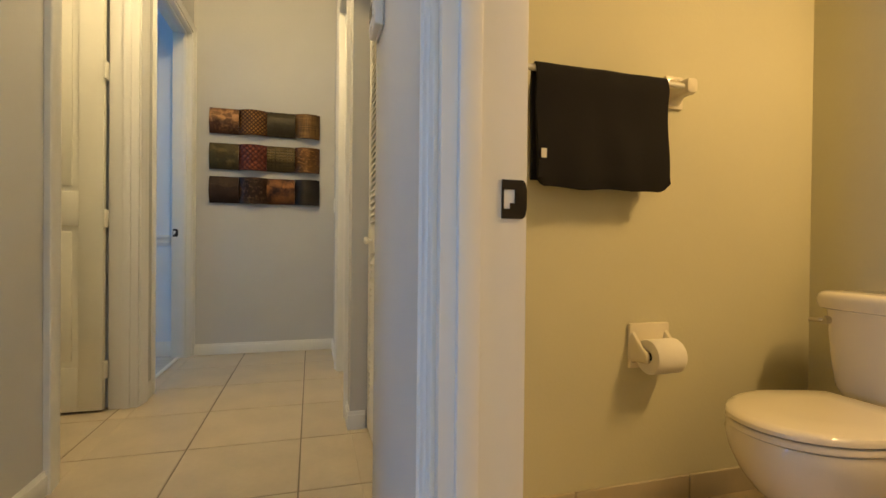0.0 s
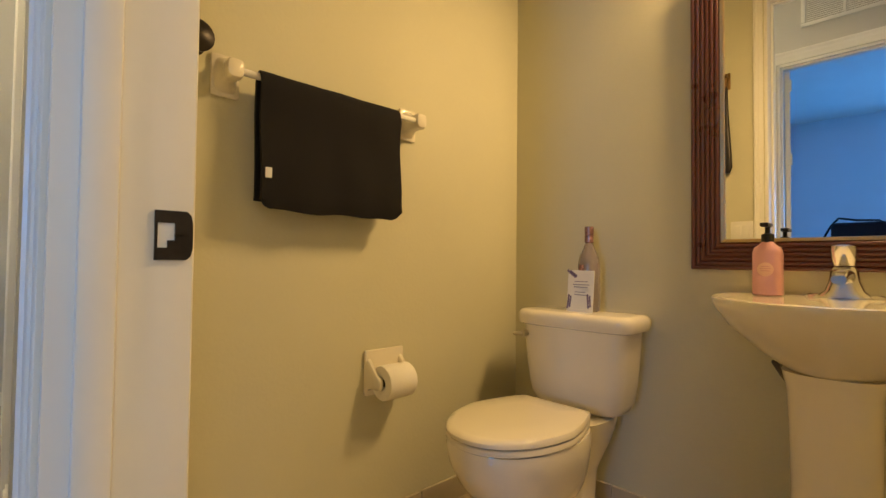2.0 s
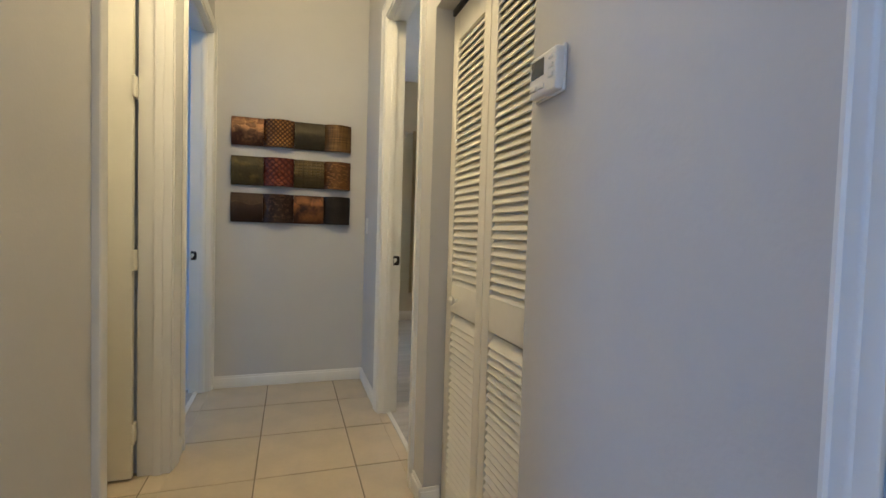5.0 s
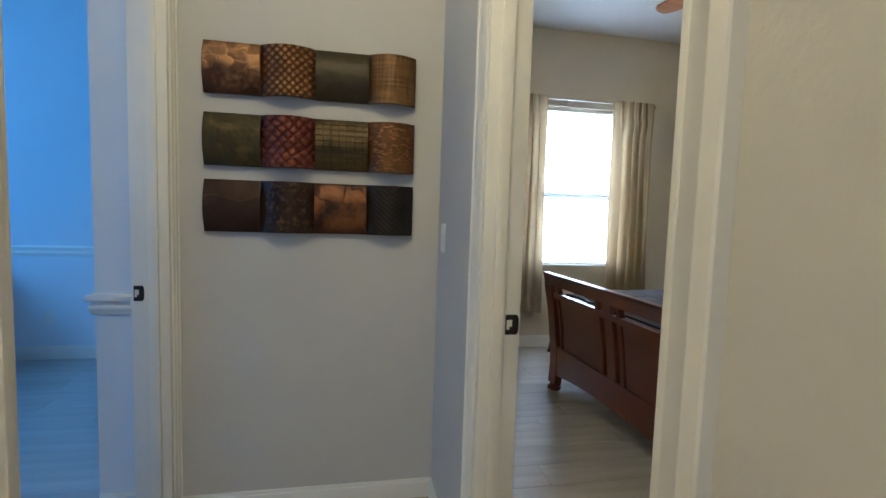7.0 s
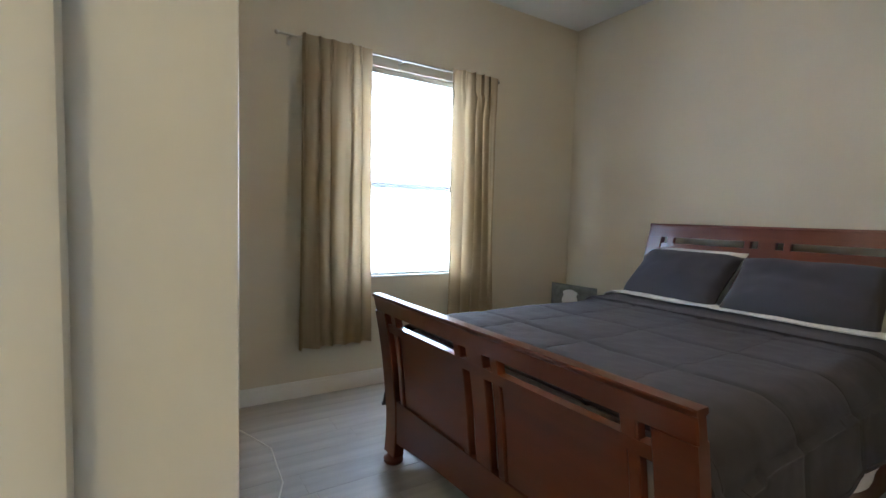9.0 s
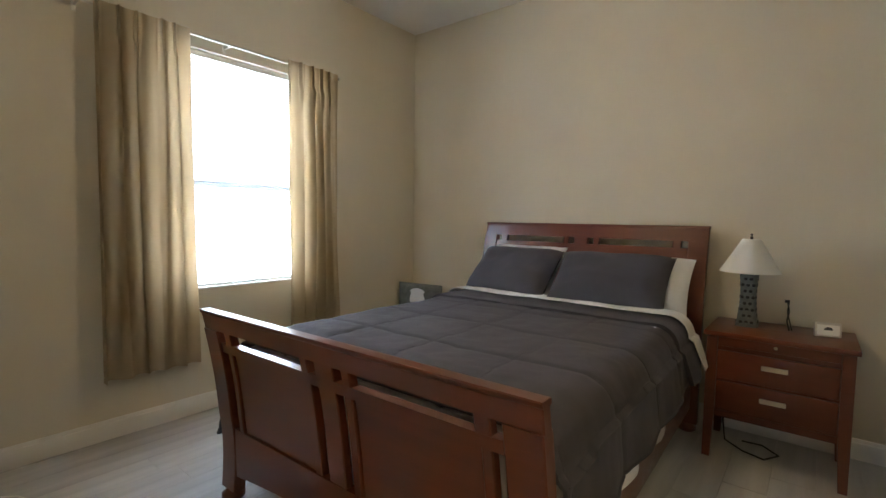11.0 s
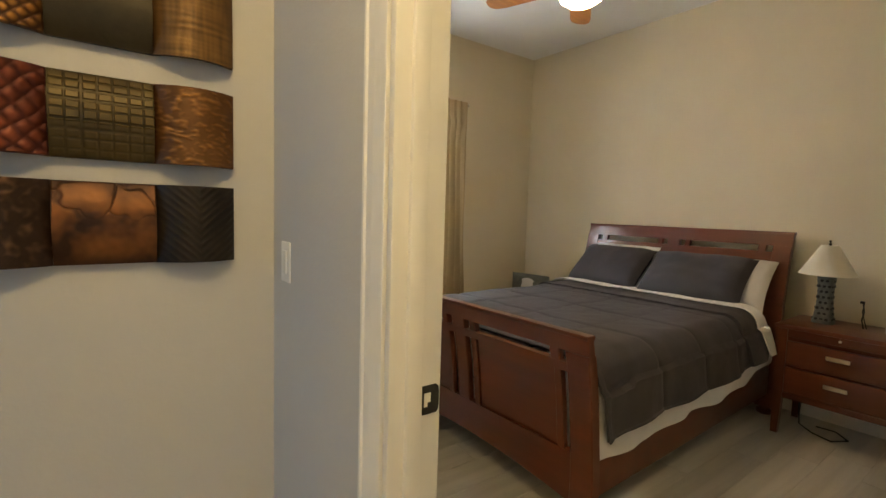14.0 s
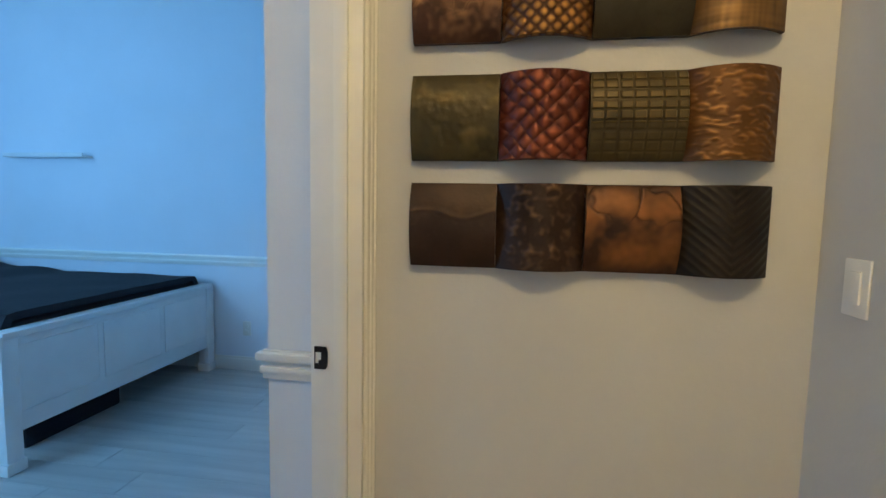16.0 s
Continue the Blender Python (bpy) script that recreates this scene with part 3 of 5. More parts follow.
def relief(name, u, w):
    """Height and gilding of the pressed pattern at (u, w), metres along and up the panel."""
    soft = noise.noise((u * 14, w * 14, 2))
    fine = noise.noise((u * 60, w * 60, 5))
    if name == "gilded_scales":
        a, b = (u + w) / 0.031, (u - w) / 0.031
        dome = math.sqrt(abs(math.sin(a * math.pi) * math.sin(b * math.pi)))
        return 0.0055 * dome, 1.1 * max(0, dome - 0.5) * (1.0 + 0.8 * soft) + 0.1 * fine
    if name == "red_diamonds":
        q, r = 0.012 * soft, 0.012 * noise.noise((u * 16, w * 16, 9))
        a, b = (u + w + q) / 0.042, (u - w + r) / 0.042
        dome = math.sqrt(abs(math.sin(a * math.pi) * math.sin(b * math.pi)))
        spot = 0.5 + 0.5 * noise.noise((math.floor(a) * 1.7, math.floor(b) * 1.7, 3))
        return 0.007 * dome + 0.0015 * fine, 1.3 * max(0, dome - 0.40) * spot + 0.6 * max(0, soft) * dome + 0.3 * max(0, fine)
    if name == "olive_grid":
        rows = w / 0.0225
        cell = abs(math.sin(u / 0.031 * math.pi)) > 0.28 and abs(math.sin(rows * math.pi)) > 0.42
        weak = 1.0 if w > 0.085 else 0.35
        rim = abs(math.sin(u / 0.031 * math.pi)) < 0.45 or abs(math.sin(rows * math.pi)) < 0.6
        return 0.0032 * cell * weak + 0.0006 * fine, weak * (0.55 if cell and rim else 0.22 if cell else 0.0) * (0.8 + 0.6 * soft)
    if name == "black_chevron":
        v = 0.5 + 0.5 * math.sin((w - 0.9 * abs(u - 0.100)) * 300)
        return 0.0016 * v * v, 0.5 * v * (0.6 + 0.6 * soft)
    if name == "amber_bark":
        v = noise.noise((u * 22 + 2 * soft, w * 85 + 3 * noise.noise((u * 18, w * 14, 1)), 3)) + 0.8 * noise.noise((u * 60, w * 130, 6))
        return 0.0045 * max(0, v), 0.22 + 0.9 * max(0, v) + 0.15 * soft
    if name == "woven_gold":
        v = noise.noise((u * 110, w * 9, 1)) + noise.noise((u * 9, w * 110, 4))
        return 0.0007 * v, 0.45 + 0.40 * v + 0.2 * soft
    if name == "cracked_copper_leaf":
        d, c = leaf_cells(u, w, 24, 4.0, 0.35)
        lift = max(0.0, min(1.0, (w - 0.07 + 0.05 * soft) / 0.05))
        edge = math.exp(-((d - 0.12) / 0.09) ** 2)
        return (0.004 * min(1, d / 0.35) + 0.004 * c) * lift + 0.001 * fine, lift * (0.15 + 0.8 * c + 0.6 * edge) + 0.25 * max(0, soft + fine)
    if name == "umber_leaf":
        v = max(0, 0.7 * noise.noise((u * 34, w * 34, 8)) + 0.6 * noise.noise((u * 80, w * 80, 1)))
        return 0.004 * v, 1.2 * v
    if name == "cracked_copper_cloud":
        d, c = leaf_cells(u, w, 15, 9.0, 0.3)
        top = max(0.0, min(1.0, (w - 0.10) / 0.03))
        groove = math.exp(-(d / 0.06) ** 2) * top
        return 0.003 * (1 - groove) * top + 0.0015 * soft + 0.0006 * fine, (0.35 + 0.45 * c * top + 0.95 * soft + 0.25 * fine) * (1 - 0.8 * groove)
    if name == "dark_umber":
        ridge = math.exp(-((w - 0.130 - 0.010 * math.sin(u * 36) - 0.016 * soft) / 0.005) ** 2) * max(0, 0.5 + 2 * soft)
        return 0.003 * ridge + 0.0015 * soft, 0.4 * ridge + 0.45 * max(0, soft + 0.5 * fine) * (w > 0.1) + 0.12
    if name == "olive_patina":
        v = max(0, noise.noise((u * 18, w * 24, 8)) + 0.3 * fine - 0.05)
        return 0.002 * v + 0.0008 * fine, 0.10 + 0.75 * v
    return 0.0012 * soft, 0.2


def art_panel(root, spec, u0, u1, h, bulge, deep, upright):
    """One curved panel; upright panels bow from edge to edge sideways, the others from top to bottom."""
    name = spec[0]
    m = art_color(*spec[:4], spec[4] or 26)
    n, k = 84, 78
    wd = u1 - u0
    front = [[None] * (k + 1) for _ in range(n + 1)]
    bm = bmesh.new()
    gilt_shade = bm.verts.layers.float.new("gilt_shade")
    for i in range(n + 1):
        for j in range(k + 1):
            u, w = wd * i / n, h * j / k
            s = 2 * i / n - 1
            high, gilt = relief(name, u, w)
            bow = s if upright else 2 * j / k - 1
            d = 0.022 + bulge * (1 - bow * bow) + (high if 0 < i < n and 0 < j < k else 0)
            front[i][j] = bm.verts.new((u0 + u, -d, w))
            # shade of the bowed edges, put into the colour by dimming the gilt
            bow_shade = 1 - 0.8 * abs(bow) ** 3
            front[i][j][gilt_shade] = max(0.0, min(1.0, gilt * bow_shade))
    for i in range(n):
        for j in range(k):
            bm.faces.new((front[i][j], front[i + 1][j], front[i + 1][j + 1], front[i][j + 1]))
    # sides back towards the wall
    loop = [front[i][0] for i in range(n + 1)] + [front[n][j] for j in range(1, k + 1)] + [front[i][k] for i in range(n - 1, -1, -1)] + [front[0][j] for j in range(k - 1, 0, -1)]
    back = [bm.verts.new((v.co.x, v.co.y + deep, v.co.z)) for v in loop]
    for a in range(len(loop)):
        b = (a + 1) % len(loop)
        bm.faces.new((loop[b], loop[a], back[a], back[b]))
    part("panel", bm, m, root)


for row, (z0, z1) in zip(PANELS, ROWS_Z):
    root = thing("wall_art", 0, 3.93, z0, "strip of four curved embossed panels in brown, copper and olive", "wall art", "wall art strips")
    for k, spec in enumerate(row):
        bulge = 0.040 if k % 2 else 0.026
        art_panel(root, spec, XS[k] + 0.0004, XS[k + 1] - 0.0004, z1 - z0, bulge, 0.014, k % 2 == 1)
    part("backing", cube(XS[0] + 0.03, XS[4] - 0.03, -0.013, -0.001, 0.03, z1 - z0 - 0.03), M_DARK, root)

# ---- powder room ----
# towel bar and towel
tb = thing("towel_bar", 0.862, 1.297, 1.382, "cream ceramic towel bar on the beige wall", "towel bar")


def bracket(cx):
    bm = bmesh.new()
    box(bm, cx - 0.036, cx + 0.036, -0.012, 0, -0.055, 0.055, 0.005)
    rings = []
    for d, a, b, dz in ((0.010, 0.030, 0.048, 0.0), (0.022, 0.023, 0.038, 0.001), (0.040, 0.018, 0.027, 0.0), (0.058, 0.019, 0.025, 0.0), (0.076, 0.022, 0.026, 0.0), (0.088, 0.019, 0.022, 0.0), (0.092, 0.010, 0.011, 0.0)):
        rings.append([(cx + p[0], -d, dz + p[1]) for p in oval(0, 0, 0, a, b, 20, 3.5)])
    loft(bm, rings)
    return bm


part("bracket", bracket(-0.305), M_PORC, tb)
part("bracket", bracket(0.305), M_PORC, tb)
bar = part("bar", tube(bmesh.new(), [(-0.30, -0.070, 0.0), (0.30, -0.070, 0.0)], 0.0095, 14), M_PLASTIC, tb, "clear plastic bar")


def towel(x0, x1, top, front_drop, back_drop):
    """A towel folded over the bar: front and back sheets in one thick cloth."""
    bm = bmesh.new()
    n = 30
    prof = []
    for k in range(14):
        prof.append((-0.026 - 0.006 * math.sin(k * 0.5), -front_drop + front_drop * k / 14))
    for k in range(7):
        w = math.pi * k / 6
        prof.append((-0.022 * math.cos(w), 0.020 * math.sin(w)))
    for k in range(1, 13):
        prof.append((0.022, -back_drop * k / 12))
    rings_o, rings_i = [], []
    grid = []
    for i in range(n + 1):
        s = i / n
        row = []
        for q, (d, z) in enumerate(prof):
            wob = 0.006 * noise.noise((s * 5, z * 7, 2)) + 0.003 * math.sin(s * 17) * min(1, -z * 3 if z < 0 else 0)
            edge = 0.008 * noise.noise((s * 4, 0.3, q // 14)) if q in (0, len(prof) - 1) else 0
            corner = max(0.0, (0.07 - min(s, 1 - s)) / 0.07)
            edge += 0.028 * corner * corner if q == 0 else 0
            wob -= 0.005 if q == 1 else 0
            row.append((x0 + (x1 - x0) * s + 0.004 * noise.noise((z * 6, 3, i // 15)), d + wob, z + edge))
        grid.append(row)
    th = 0.011
    for sgn in (0, 1):
        rows = []
        for row in grid:
            rows.append([bm.verts.new((x, d * (1.0 - sgn * 0.45), z - (0.008 if sgn and z > 0 else 0))) for x, d, z in row])
        if sgn == 0:
            outer = rows
        else:
            inner = rows
    m = len(prof)
    for rows in (outer, inner):
        for i in range(n):
            for j in range(m - 1):
                bm.faces.new((rows[i][j], rows[i + 1][j], rows[i + 1][j + 1], rows[i][j + 1]))
    for i in range(n):
        for j in (0, m - 1):
            bm.faces.new((outer[i][j], outer[i + 1][j], inner[i + 1][j], inner[i][j]))
    for j in range(m - 1):
        for i in (0, n):
            bm.faces.new((outer[i][j], outer[i][j + 1], inner[i][j + 1], inner[i][j]))
    return bm


tw = thing("hand_towel", 0, 1.227, 1.378, "thick black terry towel folded over the towel bar", "towel")
part("cloth", towel(0.620, 1.071, 0, 0.342, 0.315), M_BLACK, tw)
part("cloth_tag", cube(0.628, 0.645, -0.036, -0.033, -0.262, -0.235, 0.001), M_WHITE, tw, "small white care tag")

# paper holder
tp = thing("toilet_paper_holder", 1.080, 1.297, 0.540, "cream ceramic toilet paper holder with a paper roll", "paper holder")
bm = cube(-0.078, 0.078, -0.014, 0, -0.072, 0.076, 0.006)
for sx in (-1, 1):
    loft(bm, [[(sx * 0.064 + p[0] , -d, dz + p[1]) for p in oval(0, 0, 0, a, b, 16, 3)] for d, a, b, dz in ((0.008, 0.013, 0.055, 0), (0.03, 0.010, 0.040, -0.006), (0.055, 0.010, 0.026, -0.018), (0.078, 0.010, 0.018, -0.022), (0.084, 0.005, 0.010, -0.022))])
part("bracket", bm, M_PORC, tp)
bm = bmesh.new()
seg = 30
prof = [(-0.053, 0.021), (-0.053, 0.053), (-0.05, 0.055), (0.05, 0.055), (0.053, 0.053), (0.053, 0.021), (-0.053, 0.021)]
loft(bm, [[(x, -0.066 + r * math.cos(2 * math.pi * k / seg), -0.022 + r * math.sin(2 * math.pi * k / seg)) for k in range(seg)] for x, r in prof], cap=False)
roll = part("paper_roll", bm, M_PAPER, tp, "white toilet paper roll")
part("roller", tube(bmesh.new(), [(-0.062, -0.066, -0.022), (0.062, -0.066, -0.022)], 0.012, 12), M_DARK, tp)

# toilet
TY = 0.918
to = thing("toilet", 1.583, TY, 0, "cream porcelain two-piece toilet with its lid closed", "toilet")
bm = bmesh.new()
rings = []
for z, a, b, cx, p in ((0.377, 0.050, 0.120, 0.118, 3.5), (0.381, 0.066, 0.146, 0.117, 3.8), (0.395, 0.080, 0.168, 0.116, 4), (0.425, 0.088, 0.184, 0.115, 4.2), (0.50, 0.092, 0.195, 0.114, 4.5), (0.60, 0.094, 0.204, 0.112, 4.5), (0.68, 0.095, 0.209, 0.112, 4.5)):
    rings.append(oval(cx, 0, z, a, b, 40, p))
loft(bm, rings)
part("tank", bm, M_PORC, to)
bm = bmesh.new()
loft(bm, [oval(0.112, 0, z, a, b, 40, 5) for z, a, b in ((0.672, 0.098, 0.218), (0.676, 0.106, 0.226), (0.690, 0.110, 0.231), (0.708, 0.110, 0.231), (0.720, 0.106, 0.227), (0.727, 0.098, 0.219), (0.7295, 0.085, 0.206))])
part("tank_lid", bm, M_PORC, to)
bm = tube(bmesh.new(), [(0.022, 0.178, 0.637), (-0.002, 0.178, 0.637)], 0.013, 14)
tube(bm, [(0.0, 0.178, 0.637), (-0.008, 0.192, 0.637), (-0.010, 0.212, 0.635)], 0.0075, 10)
part("flush_lever", bm, M_NICKEL, to, "nickel flush lever")
bm = bmesh.new()
rings = []
for z, cx, a, b, fr in ((0.0, -0.15, 0.17, 0.105, 1.05), (0.02, -0.15, 0.168, 0.103, 1.05), (0.06, -0.15, 0.150, 0.090, 1.0), (0.12, -0.165, 0.145, 0.094, 1.0), (0.17, -0.19, 0.172, 0.122, 1.06), (0.21, -0.205, 0.196, 0.148, 1.11), (0.26, -0.218, 0.214, 0.168, 1.14), (0.32, -0.230, 0.227, 0.181, 1.16), (0.37, -0.235, 0.232, 0.186, 1.16), (0.385, -0.235, 0.228, 0.182, 1.16)):
    rings.append(oval(cx, 0, z, a, b, 40, 2.3, fr))
loft(bm, rings)
part("bowl", bm, M_PORC, to)
bm = bmesh.new()
loft(bm, [oval(cx, 0, z, a, b, 28, 3.5) for z, cx, a, b in ((0.0, 0.03, 0.075, 0.10), (0.10, 0.03, 0.07, 0.085), (0.20, 0.03, 0.08, 0.09), (0.29, 0.05, 0.12, 0.12), (0.378, 0.06, 0.135, 0.14))])
part("trapway", bm, M_PORC, to)
for sy in (-1, 1):
    bm = bmesh.new()
    loft(bm, [oval(-0.03, sy * 0.105, z, a, b, 20) for z, a, b in ((0.0, 0.075, 0.035), (0.02, 0.07, 0.032), (0.03, 0.05, 0.02))])
    lathe(bm, [(0.016, 0.026), (0.016, 0.036), (0.010, 0.046), (0, 0.048)], 14, (-0.03, sy * 0.110, 0))
    part("bolt_cap", bm, M_PORC, to)


def seat_ring(z, grow):
    pts = []
    for k in range(48):
        w = 2 * math.pi * k / 48
        c, s = math.cos(w), math.sin(w)
        x = c * 0.225 * (1.18 if c < 0 else 1.0)
        y = math.copysign(abs(s) ** (0.92 if c < 0 else 0.55), s) * 0.188 * (1 - 0.22 * max(0, c))
        if c > 0:
            x = 0.225 * min(0.86, 1.2 * c)
        pts.append((-0.245 + x * grow, y * grow, z))
    return pts


part("seat", loft(bmesh.new(), [seat_ring(z, g) for z, g in ((0.388, 0.985), (0.391, 1.0), (0.402, 1.0), (0.406, 0.985))]), M_PORC, to)
part("lid", loft(bmesh.new(), [seat_ring(z, g) for z, g in ((0.409, 0.985), (0.412, 1.005), (0.422, 1.005), (0.429, 0.98), (0.433, 0.90), (0.435, 0.5))]), M_PORC, to, "closed cream lid")
for sy in (-1, 1):
    part("lid_hinge", cube(-0.035, -0.005, sy * 0.07 - 0.02, sy * 0.07 + 0.02, 0.385, 0.413, 0.006), M_PORC, to)

# bottle and card on the tank
TANK = 0.7295
bt = thing("decorative_bottle", 1.715, 0.895, TANK, "rose-tinted glass bottle with a patterned band on the tank", "bottle")
M_ROSE = mat("rose_glass", (0.50, 0.42, 0.40), 0.08, 0.0, vary=0.1, coat=0.6)
M_ROSE.node_tree.nodes["Principled BSDF"].inputs["Transmission Weight"].default_value = 0.6
part("glass", lathe(bmesh.new(), [(0, 0), (0.036, 0), (0.040, 0.006), (0.040, 0.165), (0.036, 0.195), (0.022, 0.228), (0.013, 0.25), (0.012, 0.295), (0.015, 0.298), (0.015, 0.310), (0, 0.311)], 24), M_ROSE, bt)
M_BAND = mat("mottled_band", (0.30, 0.16, 0.14), 0.25, 0.4, vary=0.6, scale=60, bump=0.4)
bm = bmesh.new()
loft(bm, [[(-0.0415 * math.cos(w), -0.0415 * math.sin(w), z) for w in (0.0 - 0.5, -0.3, -0.1, 0.1)] for z in (0.06, 0.10, 0.14, 0.17)], closed=False)
part("band", bm, M_BAND, bt)
part("neck_band", lathe(bmesh.new(), [(0.0128, 0.25), (0.0160, 0.252), (0.0160, 0.308), (0.0128, 0.311)], 18), M_BAND, bt)
cd = thing("gift_card", 1.655, 0.900, TANK, "white printed card with purple sprigs leaning on a bottle", "card", rz=0)
bm = cube(-0.001, 0.001, -0.052, 0.052, 0, 0.150, 0.0005, 1)
bmesh.ops.rotate(bm, verts=bm.verts, cent=(0, 0, 0), matrix=Matrix.Rotation(radians(6), 3, "Y"))
part("sheet", bm, M_PAPER, cd)
M_SPRIG = mat("purple_print", (0.17, 0.13, 0.22), 0.8, vary=0.3, scale=80)
bm = bmesh.new()
for z, y0, y1 in ((0.108, -0.028, 0.024), (0.097, -0.034, 0.030), (0.088, -0.028, 0.026), (0.070, -0.020, 0.020), (0.060, -0.022, 0.022)):
    box(bm, -0.0022, -0.0012, y0, y1, z, z + 0.003)
bmesh.ops.rotate(bm, verts=bm.verts, cent=(0, 0, 0), matrix=Matrix.Rotation(radians(6), 3, "Y"))
part("print_line", bm, M_INK, cd)
for sprig, (y, z, lean) in enumerate(((0.020, 0.128, 0.9), (-0.038, 0.02, 0.15), (0.044, 0.015, -0.1))):
    bm = bmesh.new()
    for k in range(9):
        yy, zz = y + lean * 0.004 * k + 0.004 * (-1) ** k, z + 0.0055 * k * (1 - 0.6 * abs(lean))
        lathe(bm, [(0, -0.0006), (0.0042, 0), (0, 0.0006)], 8, (0, 0, 0))
        last = bm.verts[:] if k == 0 else bm.verts[-24:]
        for vtx in last:
            vtx.co = Vector((-0.0016 + vtx.co.z, yy + vtx.co.x, zz + 1.5 * vtx.co.y))
        bm.verts.ensure_lookup_table()
    bmesh.ops.rotate(bm, verts=bm.verts, cent=(0, 0, 0), matrix=Matrix.Rotation(radians(6), 3, "Y"))
    part("sprig", bm, M_SPRIG, cd, "purple printed sprig")

# pedestal sink
SY, RIM = 0.195, 0.822
sk = thing("pedestal_sink", 1.803, SY, 0, "cream porcelain pedestal sink below the mirror", "sink")


def sink_ring(z, a, b, flat=0.0):
    """Half oval standing against the wall: a deep, b half wide."""
    pts = []
    for k in range(37):
        w = math.pi * k / 36
        pts.append((-a * math.sin(w) ** 0.75 - 0.002, b * math.cos(w), z))
    return pts


bm = bmesh.new()
loft(bm, [sink_ring(RIM - dz, a, b) for dz, a, b in ((0.205, 0.22, 0.085), (0.190, 0.25, 0.105), (0.135, 0.335, 0.180), (0.075, 0.405, 0.242), (0.028, 0.445, 0.272), (0.010, 0.452, 0.278), (0.002, 0.450, 0.276), (0.0, 0.438, 0.266))], cap=False)
part("basin", bm, M_PORC, sk)
bm = bmesh.new()
outer = sink_ring(RIM - 0.0005, 0.438, 0.266)
inner = [(-0.11 - 0.29 * math.sin(math.pi * k / 36) * 1.0, 0.205 * math.cos(math.pi * k / 36), RIM - 0.002) for k in range(37)]
bowl1 = [(-0.13 - 0.24 * math.sin(math.pi * k / 36), 0.17 * math.cos(math.pi * k / 36), RIM - 0.06) for k in range(37)]
bowl2 = [(-0.17 - 0.12 * math.sin(math.pi * k / 36), 0.07 * math.cos(math.pi * k / 36), RIM - 0.11) for k in range(37)]
loft(bm, [outer, inner, bowl1, bowl2], cap=True)
part("deck", bm, M_PORC, sk)
bm = bmesh.new()
loft(bm, [oval(cx, 0, z, a, b, 28, 2.6) for z, cx, a, b in ((0, -0.16, 0.125, 0.125), (0.03, -0.16, 0.115, 0.115), (0.10, -0.16, 0.095, 0.095), (0.35, -0.165, 0.086, 0.087), (0.52, -0.17, 0.090, 0.090), (0.60, -0.175, 0.093, 0.093), (0.645, -0.178, 0.100, 0.102))])
part("pedestal", bm, M_PORC, sk)
bm = tube(bmesh.new(), [(-0.16, 0.07, 0.575), (-0.12, 0.11, 0.610), (-0.06, 0.14, 0.630), (-0.015, 0.13, 0.625), (-0.05, 0.10, 0.600), (-0.12, 0.07, 0.570)], 0.009, 10)
part("supply_hose", bm, M_HOSE, sk, "grey braided supply hose")
bm = tube(bmesh.new(), [(-0.02, -0.10, 0.30), (-0.06, -0.12, 0.33), (-0.07, -0.10, 0.40), (-0.03, -0.09, 0.45), (-0.05, -0.07, 0.55)], 0.007, 10)
part("supply_hose", bm, M_HOSE, sk, "grey braided supply hose")
# faucet
fa = thing("faucet", 1.735, SY - 0.012, RIM, "chrome single-handle faucet on the sink deck", "faucet")
bm = bmesh.new()
loft(bm, [[(0.02 * math.sin(w) * g, (0.082 * math.cos(w)) * g, z) for w in [2 * math.pi * k / 30 for k in range(30)]] for z, g in ((0, 1.0), (0.006, 1.0), (0.010, 0.9))])
loft(bm, [oval(0, 0, z, a, b, 24, 3) for z, a, b in ((0.004, 0.024, 0.060), (0.018, 0.024, 0.042), (0.045, 0.024, 0.032), (0.075, 0.023, 0.027), (0.082, 0.018, 0.022))])
part("body", bm, M_CHROME, fa)
bm = bmesh.new()
loft(bm, [[(-d, p[0], z + p[1]) for p in oval(0, 0, 0, a, b, 18, 3)] for d, z, a, b in ((0.01, 0.055, 0.024, 0.018), (0.06, 0.062, 0.021, 0.014), (0.10, 0.058, 0.018, 0.012), (0.115, 0.050, 0.015, 0.010))])
part("spout", bm, M_CHROME, fa)
bm = bmesh.new()
loft(bm, [oval(cx, 0, z, a, b, 22, 2.6) for z, cx, a, b in ((0.084, 0, 0.020, 0.022), (0.100, -0.004, 0.024, 0.026), (0.125, -0.010, 0.026, 0.029), (0.135, -0.016, 0.022, 0.024), (0.138, -0.018, 0.010, 0.012))])
part("handle", bm, M_CHROME, fa)
# soap
so = thing("soap_bottle", 1.680, 0.338, RIM, "pink soap bottle with a black pump", "soap bottle", rz=0)
bm = bmesh.new()
loft(bm, [oval(0, 0, z, a, b, 28, 4) for z, a, b in ((0, 0.026, 0.030), (0.004, 0.030, 0.0345), (0.118, 0.030, 0.0345), (0.132, 0.026, 0.030), (0.142, 0.016, 0.017), (0.148, 0.014, 0.014))])
part("bottle", bm, M_PINK, so)
part("collar", lathe(bmesh.new(), [(0, 0.146), (0.015, 0.146), (0.015, 0.168), (0.008, 0.172), (0.006, 0.172), (0.006, 0.190), (0, 0.190)], 18), M_DARK, so, "black pump collar")
bm = cube(-0.045, 0.014, -0.010, 0.010, 0.188, 0.199, 0.003)
part("pump_head", bm, M_DARK, so, "black pump nozzle")
bm = lathe(bmesh.new(), [(0, -0.0004), (0.019, 0), (0, 0.0004)], 20)
